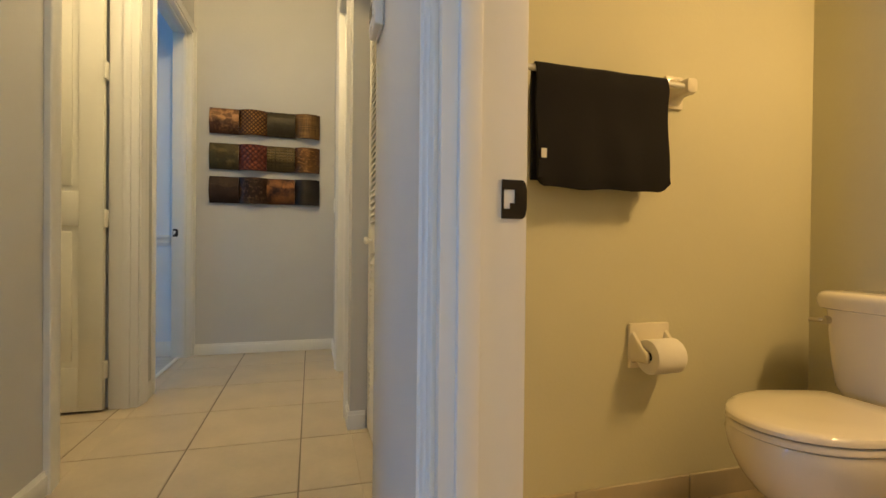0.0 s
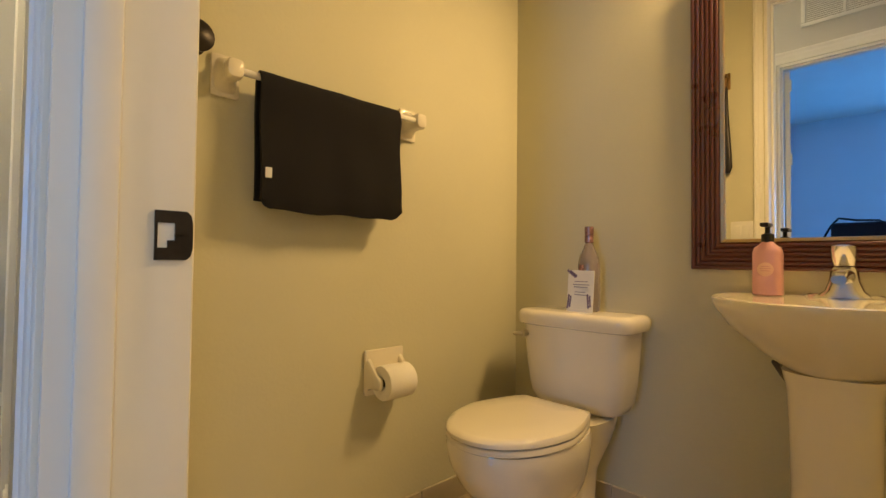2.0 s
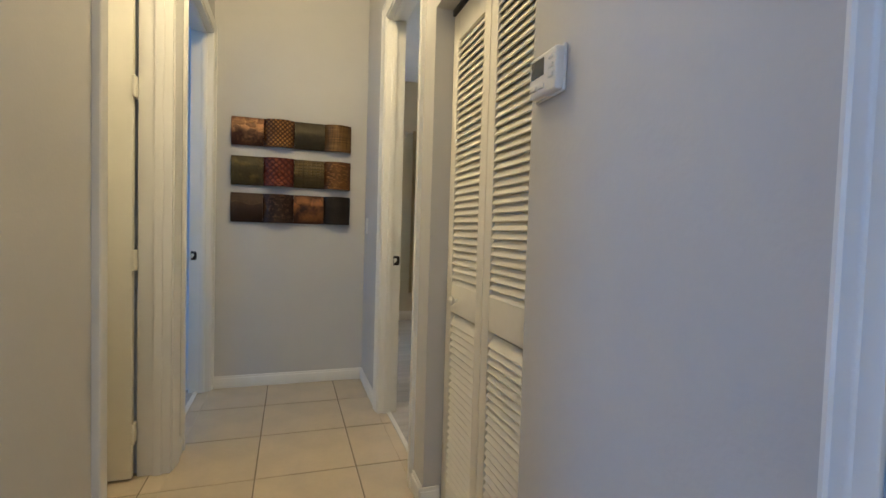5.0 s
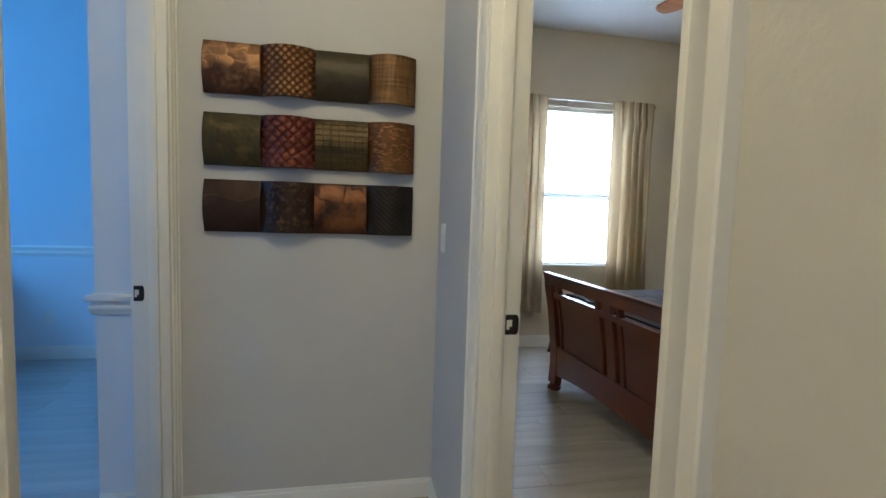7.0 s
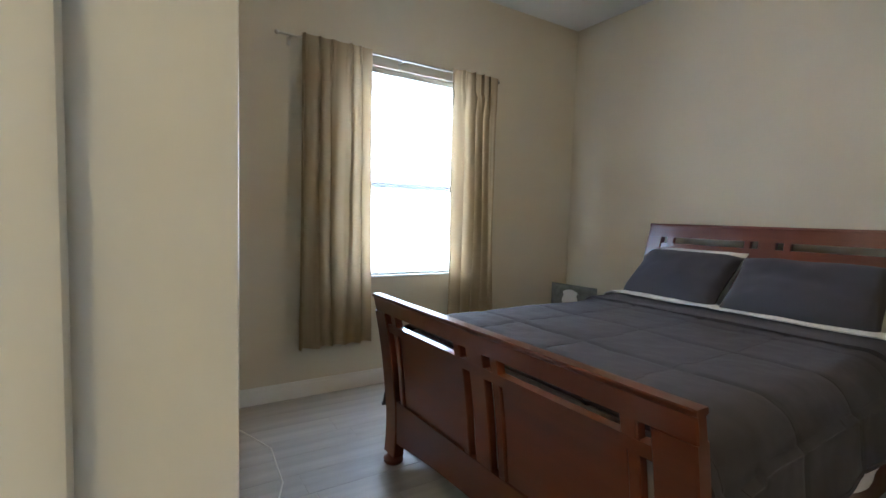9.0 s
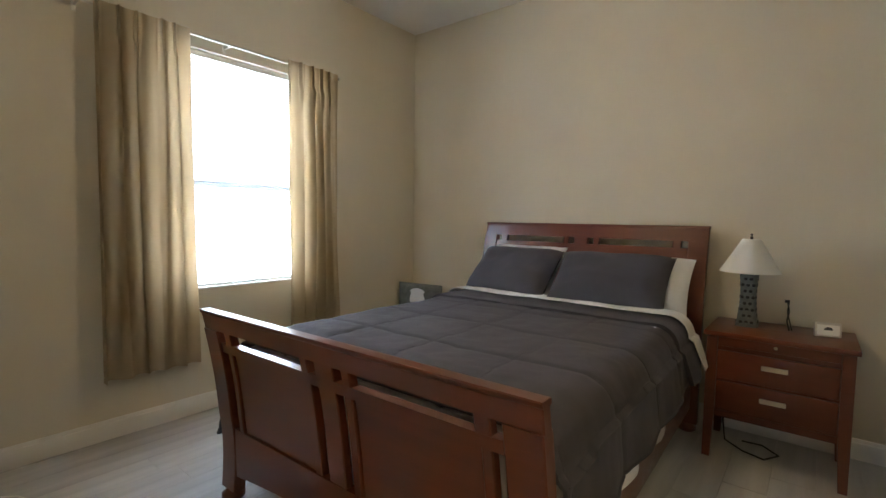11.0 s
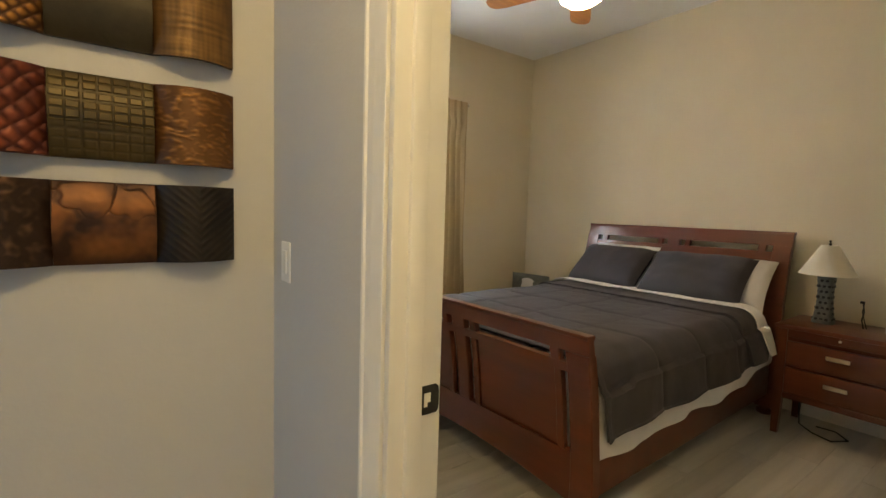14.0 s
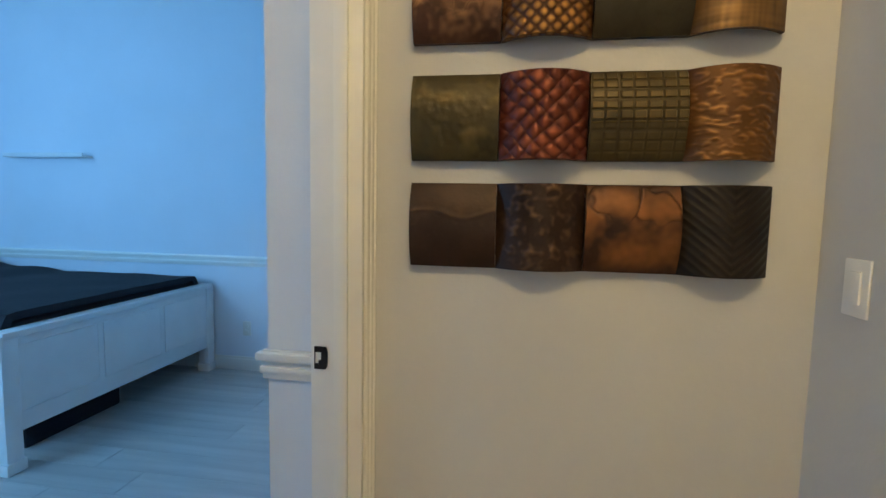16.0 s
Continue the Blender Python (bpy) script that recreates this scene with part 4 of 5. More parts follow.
for vtx in bm.verts:
    vtx.co = Vector((-0.0304 + vtx.co.z, vtx.co.x, 0.072 + vtx.co.y))
M_PALE = mat("pale_pink_label", (0.80, 0.52, 0.44), 0.5, vary=0.05)
part("label_disc", bm, M_PALE, so, "round pale label")
bm = bmesh.new()
for z, hw in ((0.079, 0.010), (0.073, 0.013), (0.067, 0.011)):
    box(bm, -0.0315, -0.0307, -hw, hw, z, z + 0.0022)
part("print_line", bm, M_PINK, so)

# mirror
mr = thing("wall_mirror", 1.805, 0.195, 0.890, "mirror in a ribbed dark cherry frame above the sink", "mirror")
W2, MH, FW = 0.372, 0.98, 0.082
part("glass", cube(-0.012, -0.006, -W2 + 0.07, W2 - 0.07, 0.07, MH - 0.07), M_MIRROR, mr, "silvered mirror glass")
bm = bmesh.new()
prof = []
for k in range(6):
    for q in range(6):
        prof.append((FW * (k + q / 6) / 6, 0.018 + 0.006 * (1 - k / 8) + 0.0045 * math.sin(math.pi * q / 5.5)))
prof = [(0, 0.0)] + prof + [(FW, 0.020), (FW + 0.006, 0.014), (FW + 0.006, 0.004), (FW * 0.8, 0.0)]
rings = []
for sy, sz in ((1, 0), (1, 1), (-1, 1), (-1, 0), (1, 0)):
    rings.append([(-d, sy * (W2 - i), (MH - i) if sz else i) for i, d in prof])
loft(bm, rings, cap=False, closed=True)
bmesh.ops.remove_doubles(bm, verts=bm.verts, dist=0.0001)
part("frame", bm, M_FRAME, mr)
part("inner_lip", loft(bmesh.new(), [[(-d, sy * (W2 - i), (MH - i) if sz else i) for i, d in ((FW + 0.003, 0.004), (FW + 0.003, 0.022), (FW + 0.012, 0.020), (FW + 0.014, 0.004))] for sy, sz in ((1, 0), (1, 1), (-1, 1), (-1, 0), (1, 0))], cap=False), mat("brass_lip", (0.45, 0.33, 0.16), 0.3, 0.8, vary=0.1), mr, "thin gilt inner lip")
# dark round hook, and a strap hung beside the door
hk = thing("wall_hook", 0.474, 1.297, 1.445, "dark round hook on the beige wall", "hook")
bm = lathe(bmesh.new(), [(0, 0), (0.030, 0), (0.034, 0.006), (0.018, 0.014), (0.014, 0.040), (0.038, 0.052), (0.040, 0.062), (0.020, 0.074), (0, 0.075)], 20)
bmesh.ops.rotate(bm, verts=bm.verts, cent=(0, 0, 0), matrix=Matrix.Rotation(radians(90), 3, "X"))
part("hook", bm, M_BRONZE, hk)
st = thing("hanging_strap", EO, 0.85, 2.00, "dark strap hanging from a brass hook beside the door", "strap")
bm = tube(bmesh.new(), [(0.0, 0, 0.02), (0.030, 0, 0.03), (0.045, 0, 0.01), (0.042, 0, -0.03), (0.028, 0, -0.045)], 0.008, 10)
box(bm, 0, 0.006, -0.016, 0.016, -0.05, 0.05, 0.002)
part("hook", bm, mat("aged_brass", (0.22, 0.13, 0.05), 0.4, 0.9, vary=0.15), st, "aged brass hook")
part("strap", loft(bmesh.new(), [oval(0.030, 0, z, a, b, 16, 3) for z, a, b in ((-0.02, 0.008, 0.006), (-0.2, 0.010, 0.012), (-0.42, 0.012, 0.026), (-0.52, 0.012, 0.030), (-0.555, 0.008, 0.018))]), M_BRONZE, st)
# vanity light above the mirror, out of sight from the door
va = thing("vanity_light", 1.805, 0.195, 2.12, "warm bar light above the mirror", "wall lamp")
part("back_plate", cube(-0.025, 0, -0.28, 0.28, 0.02, 0.12, 0.006), M_NICKEL, va)
# tile base round the powder room
tbm = struct("tile_base", cube(EO, 1.795, 1.294, 1.297, 0, 0.085), M_GROUT, "beige tile skirting of the powder room", "baseboard")
for a in range(4):
    x0, x1 = max(EO, EO + 0.03 + 0.44 * a - 0.41 + 0.002), min(1.795, EO + 0.03 + 0.44 * (a + 1) - 0.41 - 0.002)
    if x1 > x0:
        part("tile", cube(x0, x1, 1.286, 1.296, 0, 0.088, 0.002, 1), M_TBASE, tbm)
for a in range(5):
    y1 = 1.286 - 0.44 * a
    part("tile", cube(1.795, 1.805, max(y1 - 0.437, -0.5), y1, 0, 0.088, 0.002, 1), M_TBASE, tbm)

# ---- bedroom ----
# window with shade
wn = tagged(new("window_1"), "white single-hung window behind a closed cellular shade", "window", kind="structure")
x0, x1, z0, z1 = WIN
bm = bmesh.new()
for a, b, c, d in ((x0, x0 + 0.04, z0, z1), (x1 - 0.04, x1, z0, z1), (x0 + 0.04, x1 - 0.04, z0, z0 + 0.04), (x0 + 0.04, x1 - 0.04, z1 - 0.04, z1), (x0 + 0.04, x1 - 0.04, 1.458, 1.512)):
    box(bm, a, b, 6.197, 6.27, c, d, 0.004)
part("window_frame", bm, M_TRIM, wn)
M_PANE = plain_glass("window_glass", (0.95, 0.97, 0.96))
for c, d in ((z0 + 0.04, 1.46), (1.51, z1 - 0.04)):
    p = part("pane", cube(x0 + 0.04, x1 - 0.04, 6.248, 6.252, c, d), M_PANE, wn)
    p.visible_shadow = False
part("window_sill", cube(x0, x1, 6.136, 6.196, z0 - 0.001, z0 + 0.012, 0.003), M_TRIM, wn)
sh = thing("window_shade", (x0 + x1) / 2, 6.185, z0 + 0.012, "white cellular shade lowered over the bright window", "window shade")
bm = bmesh.new()
n = 2 * 74
hgt = z1 - z0 - 0.06
loft(bm, [[(-(x1 - x0) / 2 + 0.008, 0.008 * (k % 2), 0.012 + hgt * k / n), ((x1 - x0) / 2 - 0.008, 0.008 * (k % 2), 0.012 + hgt * k / n)] for k in range(n + 1)], cap=False, closed=False)
part("pleated_cloth", bm, M_SHADEW, sh)
part("bottom_rail", cube(-(x1 - x0) / 2 + 0.008, (x1 - x0) / 2 - 0.008, -0.008, 0.014, 0, 0.014, 0.003), M_PLASTIC, sh)
part("head_rail", cube(-(x1 - x0) / 2 + 0.004, (x1 - x0) / 2 - 0.004, -0.012, 0.011, hgt + 0.01, hgt + 0.046, 0.003), M_PLASTIC, sh)

# curtains on a rod
YR = 6.055
rd = thing("curtain_rod", 0.96, YR, 2.365, "thin metal curtain rod above the window", "curtain rod")
part("rod", tube(bmesh.new(), [(-0.02, 0, 0), (1.70, 0, 0)], 0.008, 12), M_NICKEL, rd)
for x in (-0.03, 1.71):
    part("finial", lathe(bmesh.new(), [(0, -0.016), (0.012, -0.010), (0.016, 0), (0.012, 0.010), (0, 0.016)], 14, (x, 0, 0)), M_NICKEL, rd)
for x in (0.06, 0.85, 1.66):
    bm = cube(x - 0.008, x + 0.008, 0.0, 6.14 - YR, -0.008, 0.004, 0.002)
    box(bm, x - 0.012, x + 0.012, 6.14 - YR - 0.006, 6.14 - YR, -0.04, 0.04, 0.003)
    part("bracket", bm, M_NICKEL, rd)


def curtain(xa, xb, bottom, folds, seed, label, flare=0.0):
    root = thing("curtain", xa, YR, bottom, label, "curtain", "bedroom curtains")
    bm = bmesh.new()
    n, k, h = folds * 24, 40, 2.385 - bottom
    rows = []
    for j in range(k + 1):
        f = j / k
        row = []
        for i in range(n + 1):
            s = i / n
            ph = 2 * math.pi * folds * (s + 0.075 * noise.noise((s * 4, seed, f * 0.9)) + 0.012 * noise.noise((s * 11, seed, f * 2)))
            amp = 0.038 * (0.55 + 0.75 * (1 - f)) * (0.75 + 0.9 * noise.noise((s * 6, seed + 4, f * 0.7)))
            if f > 0.90:
                amp *= 0.55
            x = (xb - xa) * s + 0.012 * math.cos(ph) * (1 - 0.5 * f) + 0.02 * noise.noise((s * 3, f * 2, seed)) * (1 - f) + flare * (s - 0.5) * (1 - f)
            y = -0.012 - amp * (1 + math.sin(ph)) * 0.85 + 0.008 * noise.noise((s * 9, f * 3, seed))
            pinch = (0.013 * math.sin(ph * 3) * max(0.0, math.sin(ph)) - 0.006) * min(1, (f - 0.84) / 0.05) if f > 0.84 else 0
            row.append(bm.verts.new((x, y + pinch, h * f)))
        rows.append(row)
    for j in range(k):
        for i in range(n):
            bm.faces.new((rows[j][i], rows[j][i + 1], rows[j + 1][i + 1], rows[j + 1][i]))
    bmesh.ops.solidify(bm, geom=bm.faces[:], thickness=0.0015)
    part("cloth", bm, M_CURTAIN, root)
    for i in range(folds):
        part("hook", tube(bmesh.new(), [((xb - xa) * (i + 0.5) / folds, -0.006, h - 0.03), ((xb - xa) * (i + 0.5) / folds, 0.002, h)], 0.003, 6), M_NICKEL, root)


curtain(1.072, 1.548, 0.365, 5, 1.0, "tan pleated curtain hanging open beside the window", 0.03)
curtain(2.205, 2.640, 0.38, 5, 7.0, "tan pleated curtain gathered beside the window", 0.02)

# sleigh bed
BY0, BY1 = 3.555, 5.155
BC, BH = (BY0 + BY1) / 2, (BY1 - BY0) / 2
BX, BR = 2.37, 1.3
bed = thing("sleigh_bed", BX, BC, 0, "cherry wood sleigh bed with slotted head and footboard", "bed", rz=BR)


def curved(bm, side, y0, y1, z0, z1, thick, curve, off=0.0, steps=None, r=True):
    """A slab across the bed that follows the board's sweep; side -1 flares to the foot, +1 to the head."""
    n = steps or max(2, int((z1 - z0) / 0.04))
    rings = []
    for k in range(n + 1):
        z = z0 + (z1 - z0) * k / n
        x = curve(z)
        a, b = x + off - thick / 2, x + off + thick / 2
        c = 0.004
        rings.append([(a, y0 + c, z), (a, y1 - c, z), (a + c, y1, z), (b - c, y1, z), (b, y1 - c, z), (b, y0 + c, z), (b - c, y0, z), (a + c, y0, z)])
    loft(bm, rings)
    return bm


def board(side, curve, zs, hw):
    """Head or footboard; zs: leg foot, bottom rail, panel, slot row, top."""
    za, zb, zc, zd, ze, zf = zs
    name = "footboard" if side < 0 else "headboard"
    top = bmesh.new()
    curved(top, side, -hw, hw, ze, zf - 0.016, 0.042, curve)
    rings = []
    for z, th in ((zf - 0.018, 0.043), (zf - 0.015, 0.048), (zf - 0.004, 0.049), (zf, 0.043)):
        x = curve(z)
        rings.append([(x - th / 2, -hw - 0.002, z), (x - th / 2, hw + 0.002, z), (x + th / 2, hw + 0.002, z), (x + th / 2, -hw - 0.002, z)])
    loft(top, rings)
    root = part(name, top, M_WOOD, bed)
    for s in (-1, 1):
        y0, y1 = sorted((s * hw, s * 0.690))
        part("post", curved(bmesh.new(), side, y0, y1, za, ze, 0.055, curve), M_WOOD, root)
        bm = lathe(bmesh.new(), [(0, 0), (0.040, 0), (0.050, 0.010), (0.050, 0.026), (0.034, 0.038), (0.030, za + 0.002), (0, za + 0.002)], 20, (curve(za), s * (hw - 0.055), 0))
        part("bun_foot", bm, M_WOOD, root)
        for u0, u1 in ((0.090, 0.130), (0.600, 0.650)):
            a, b = sorted((s * u0, s * u1))
            part("slot_block", curved(bmesh.new(), side, a, b, zd, ze, 0.036, curve), M_WOOD, root)
        for u0, u1 in ((0.085, 0.125), (0.615, 0.650)):
            a, b = sorted((s * u0, s * u1))
            part("stile", curved(bmesh.new(), side, a, b, zb, zc, 0.034, curve), M_WOOD, root)
        a, b = sorted((s * 0.125, s * 0.615))
        part("panel", curved(bmesh.new(), side, a, b, zb, zc, 0.014, curve), M_WOOD, root)
    part("slot_block", curved(bmesh.new(), side, -0.05, 0.05, zd, ze, 0.036, curve), M_WOOD, root)
    part("stile", curved(bmesh.new(), side, -0.045, 0.045, zb, zc, 0.034, curve), M_WOOD, root)
    part("middle_rail", curved(bmesh.new(), side, -0.690, 0.690, zc, zd, 0.038, curve), M_WOOD, root)
    bm = bmesh.new()
    n = 24
    rings = []
    for k in range(n + 1):
        y = -0.690 + 1.380 * k / n
        lo = za + 0.07 + 0.05 * (1 - (2 * k / n - 1) ** 2)
        rings.append([(curve(lo) - 0.019, y, lo), (curve(lo) + 0.019, y, lo), (curve(zb) + 0.019, y, zb), (curve(zb) - 0.019, y, zb)])
    loft(bm, rings)
    part("bottom_rail", bm, M_WOOD, root)


def foot_curve(z):
    f = max(0.0, (z - 0.30) / 0.58)
    return -1.055 - 0.085 * f ** 1.7 + 0.012 * math.sin(min(1, max(0, z / 0.4)) * math.pi)


def head_curve(z):
    f = max(0.0, (z - 0.55) / 0.72)
    return 1.055 + 0.13 * f ** 1.6


board(-1, foot_curve, (0.05, 0.34, 0.695, 0.735, 0.788, 0.872), BH)
board(1, head_curve, (0.05, 0.34, 1.00, 1.118, 1.160, 1.258), BH)
for s in (-1, 1):
    part("side_rail", cube(-1.05, 1.05, s * (BH - 0.055) - 0.014, s * (BH - 0.055) + 0.014, 0.14, 0.37, 0.004), M_WOOD, bed)
for k in range(5):
    part("bed_slat", cube(-0.86 + 0.42 * k, -0.78 + 0.42 * k, -BH + 0.07, BH - 0.07, 0.20, 0.22), M_WOOD, bed)

mt = thing("mattress", BX, BC, 0.22, "white mattress and box spring on the bed", "mattress", rz=BR)
part("box_spring", cube(-1.00, 1.03, -0.72, 0.72, 0, 0.20, 0.03, 3), M_WHITE, mt)
part("mattress_pad", cube(-1.00, 1.03, -0.73, 0.73, 0.20, 0.47, 0.05, 4), M_WHITE, mt)


def drape(name, label, xa, xb, top, half, drop_s, drop_n, material, quilt, seed, thick, arc=0.09, flare=0.05):
    """A cover over the bed: falls over both sides with folds and a wavy hem."""
    root = thing(name, BX, BC, 0.22, label, "bedding", rz=BR)
    bm = bmesh.new()
    nx, ny = 120, 130
    rows = []
    for i in range(nx + 1):
        f = i / nx
        x = xa + (xb - xa) * f
        row = []
        ds = drop_s * (1 + 0.06 * noise.noise((x * 2.0, seed, 0)) + 0.02 * math.sin(x * 9)) * (1 - 0.25 * max(0, f - 0.75) / 0.25)
        dn = drop_n * (1 + 0.10 * noise.noise((x * 2.4, seed + 9, 0)))
        for j in range(ny + 1):
            s = -half - ds + (2 * half + ds + dn) * j / ny
            e = abs(s) - half
            sg = 1 if s > 0 else -1
            if e <= -arc:
                y, z = s, 0.0
            elif e < arc * 0.57:
                w = (e + arc) / (1.57 * arc) * math.pi / 2
                y, z = sg * (half - arc + arc * math.sin(w)), -arc * (1 - math.cos(w))
            else:
                d = e - arc * 0.57
                fold = 0.010 * math.sin(x * 15 + 2 * noise.noise((x * 2, seed, 1))) * min(1, d / 0.18)
                y, z = sg * (half + 0.02 + fold + (flare + 1.4 * flare * (sg > 0)) * d * (1 + 0.4 * noise.noise((x * 3, seed, 5)))), -arc - d
            puff = 0.0
            if quilt:
                qx, qy = abs(((x + 0.13) / 0.42) % 1 - 0.5) * 2, abs((s / 0.40) % 1 - 0.5) * 2
                seam = max(qx, qy)
                puff = 0.009 * (1 - seam ** 22) - 0.004
                puff += 0.010 * noise.noise((x * 2.6, s * 2.6, seed)) + 0.0035 * noise.noise((x * 8, s * 12, seed)) + 0.0022 * noise.noise((x * 22 + 4 * s, s * 26, seed))
                z -= 0.05 * max(0.0, -0.75 - x) * 2
            else:
                puff = 0.006 * noise.noise((x * 9, s * 6, seed))
            flat = 1 if e < 0 else 0
            row.append(bm.verts.new((x + 0.01 * noise.noise((s * 3, f, seed)), y + (1 - flat) * sg * puff, top + z + flat * puff)))
        rows.append(row)
    for i in range(nx):
        for j in range(ny):
            bm.faces.new((rows[i][j], rows[i + 1][j], rows[i + 1][j + 1], rows[i][j + 1]))
    lines = []
    if quilt:
        for x in (-0.97, -0.55, -0.13, 0.29):
            lines.append([v.co.copy() for v in rows[round((x - xa) / (xb - xa) * nx)][2:-2]])
        for across in (-0.8, -0.4, 0.0, 0.4, 0.8):
            lines.append([min(row, key=lambda v: abs(v.co.y - across) + 2 * max(0, top - 0.15 - v.co.z)).co.copy() for row in rows[1:-1]])
        lines.append([row[0].co.copy() for row in rows])
        lines.append([row[-1].co.copy() for row in rows])
    bmesh.ops.recalc_face_normals(bm, faces=bm.faces)
    bmesh.ops.solidify(bm, geom=bm.faces[:], thickness=thick)
    for k, line in enumerate(lines):
        part("hem" if k >= len(lines) - 2 else "seam", tube(bmesh.new(), line, 0.007 if k >= len(lines) - 2 else 0.0022, 6), material, root)
    part("cloth", bm, material, root)
    return root


drape("sheet", "white sheet hanging out below the comforter", -0.99, 1.0, 0.482, 0.745, 0.345, 0.28, M_WHITE, False, 3, 0.003, 0.11)
drape("comforter", "dark grey quilted comforter draped over the bed", -1.015, 0.68, 0.528, 0.785, 0.245, 0.44, M_COMF, True, 11, 0.012, 0.12, 0.16)
drape("folded_comforter_edge", "grey comforter top folded back near the pillows", 0.40, 0.70, 0.546, 0.80, 0.23, 0.28, M_COMF, False, 21, 0.02, 0.12, 0.34)
drape("folded_sheet_edge", "white sheet border folded over the comforter", 0.60, 0.735, 0.566, 0.81, 0.22, 0.20, M_WHITE, False, 31, 0.006, 0.12, 0.42)


def pillow(x, y, z, wx, wy, wz, tilt, material, label, rz=0, flange=0.0):
    root = thing("pillow", x, y, z, label, "pillow", "bed pillows", rz)
    bm = bmesh.new()
    n = 26
    rows = {}
    for sgn in (1, -1):
        g = []
        for i in range(n + 1):
            row = []
            for j in range(n + 1):
                u, w = 2 * i / n - 1, 2 * j / n - 1
                t = max(0, (1 - u ** 4) * (1 - w ** 4)) ** 0.55
                pinch = 1 - 0.07 * (1 - abs(w)) ** 2 * abs(u) - 0.05 * 0
                k = (0.014 * noise.noise((u * 2.2, w * 2.2, x + y)) + 0.007 * noise.noise((u * 3 + w * 4, w * 5 - u * 2, x - y))) * t
                p = Vector((u * wx / 2 * (1 - 0.06 * (1 - w * w) * u * u), w * wy / 2 * (1 - 0.05 * (1 - u * u) * w * w), sgn * wz / 2 * t + k))
                row.append(bm.verts.new(p))
            g.append(row)
        for i in range(n):
            for j in range(n):
                f = (g[i][j], g[i + 1][j], g[i + 1][j + 1], g[i][j + 1])
                bm.faces.new(f if sgn > 0 else tuple(reversed(f)))
    bmesh.ops.remove_doubles(bm, verts=bm.verts, dist=0.0005)
    bmesh.ops.rotate(bm, verts=bm.verts, cent=(0, 0, 0), matrix=Matrix.Rotation(radians(tilt), 3, "Y"))
    bmesh.ops.translate(bm, verts=bm.verts, vec=(0, 0, -min(v.co.z for v in bm.verts)))
    part("case", bm, material, root)
    return root


pillow(3.35, 3.94, 0.72, 0.42, 0.62, 0.15, -52, M_WHITE, "white pillow leaning on the headboard", 2)
pillow(3.35, 4.78, 0.72, 0.46, 0.62, 0.15, -52, M_WHITE, "white pillow leaning on the headboard", -2)
pillow(3.23, 4.08, 0.73, 0.46, 0.72, 0.19, -42, M_PILLOW, "dark grey pillow propped on a white pillow", 3)
pillow(3.24, 4.78, 0.73, 0.45, 0.66, 0.19, -44, M_PILLOW, "dark grey pillow propped on a white pillow", -3)


def nightstand(x, y, label):
    root = thing("nightstand", x, y, 0, label, "nightstand", "cherry nightstands")
    d, w, h = 0.46, 0.62, 0.70
    bm = cube(0, d + 0.01, -w / 2 - 0.01, w / 2 + 0.01, h - 0.026, h, 0.005)
    part("tabletop", bm, M_WOOD, root)
    part("case", cube(0.03, d - 0.005, -w / 2 + 0.035, w / 2 - 0.035, 0.255, h - 0.026), M_WOOD, root)
    for a, b in ((0.015, 0.060), (d - 0.06, d - 0.01)):
        for s in (-1, 1):
            bm = bmesh.new()
            y0, y1 = sorted((s * (w / 2 - 0.005), s * (w / 2 - 0.055)))
            rings = []
            for z, q in ((0.0, 0.009), (0.22, 0.002), (0.30, 0.0), (h - 0.026, 0.0)):
                yy0, yy1 = (y0 + q * 1.6, y1 - 0 * q) if s > 0 else (y0, y1 - q * 1.6)
                rings.append([(a + q, yy0, z), (b, yy0, z), (b, yy1, z), (a + q, yy1, z)])
            loft(bm, rings)
            part("leg", bm, M_WOOD, root)
    for z0, z1, kz in ((0.625, 0.682, None), (0.450, 0.600, 0.545), (0.285, 0.435, 0.375)):
        dr = part("drawer", cube(0.010, 0.03, -w / 2 + 0.058, w / 2 - 0.058, z0, z1, 0.004), M_WOOD, root)
        if kz:
            bm = cube(-0.012, -0.002, -0.055, 0.055, kz - 0.012, kz + 0.012, 0.003)
            box(bm, -0.004, 0.012, -0.05, -0.035, kz - 0.006, kz + 0.006); box(bm, -0.004, 0.012, 0.035, 0.05, kz - 0.006, kz + 0.006)
            part("handle", bm, M_NICKEL, dr, "flat nickel handle")
        else:
            part("knob", lathe(bmesh.new(), [(0, -0.008), (0.007, -0.005), (0.008, 0), (0.007, 0.005), (0, 0.008)], 12, (0.003, 0, 0.654)), M_NICKEL, dr, "small nickel knob")
    part("apron", cube(0.022, 0.036, -w / 2 + 0.05, w / 2 - 0.05, 0.235, 0.27, 0.003), M_WOOD, root)
    return root


nightstand(3.13, 3.20, "cherry nightstand with two drawers beside the bed")

# table lamp
NT = 0.701
lp = thing("table_lamp", 3.41, 3.352, NT, "table lamp with pierced grey-green base and cream shade", "table lamp")
bm = bmesh.new()


def lamp_r(f):
    return 0.040 + 0.016 * (2 * f - 1) ** 2 - 0.004 * f


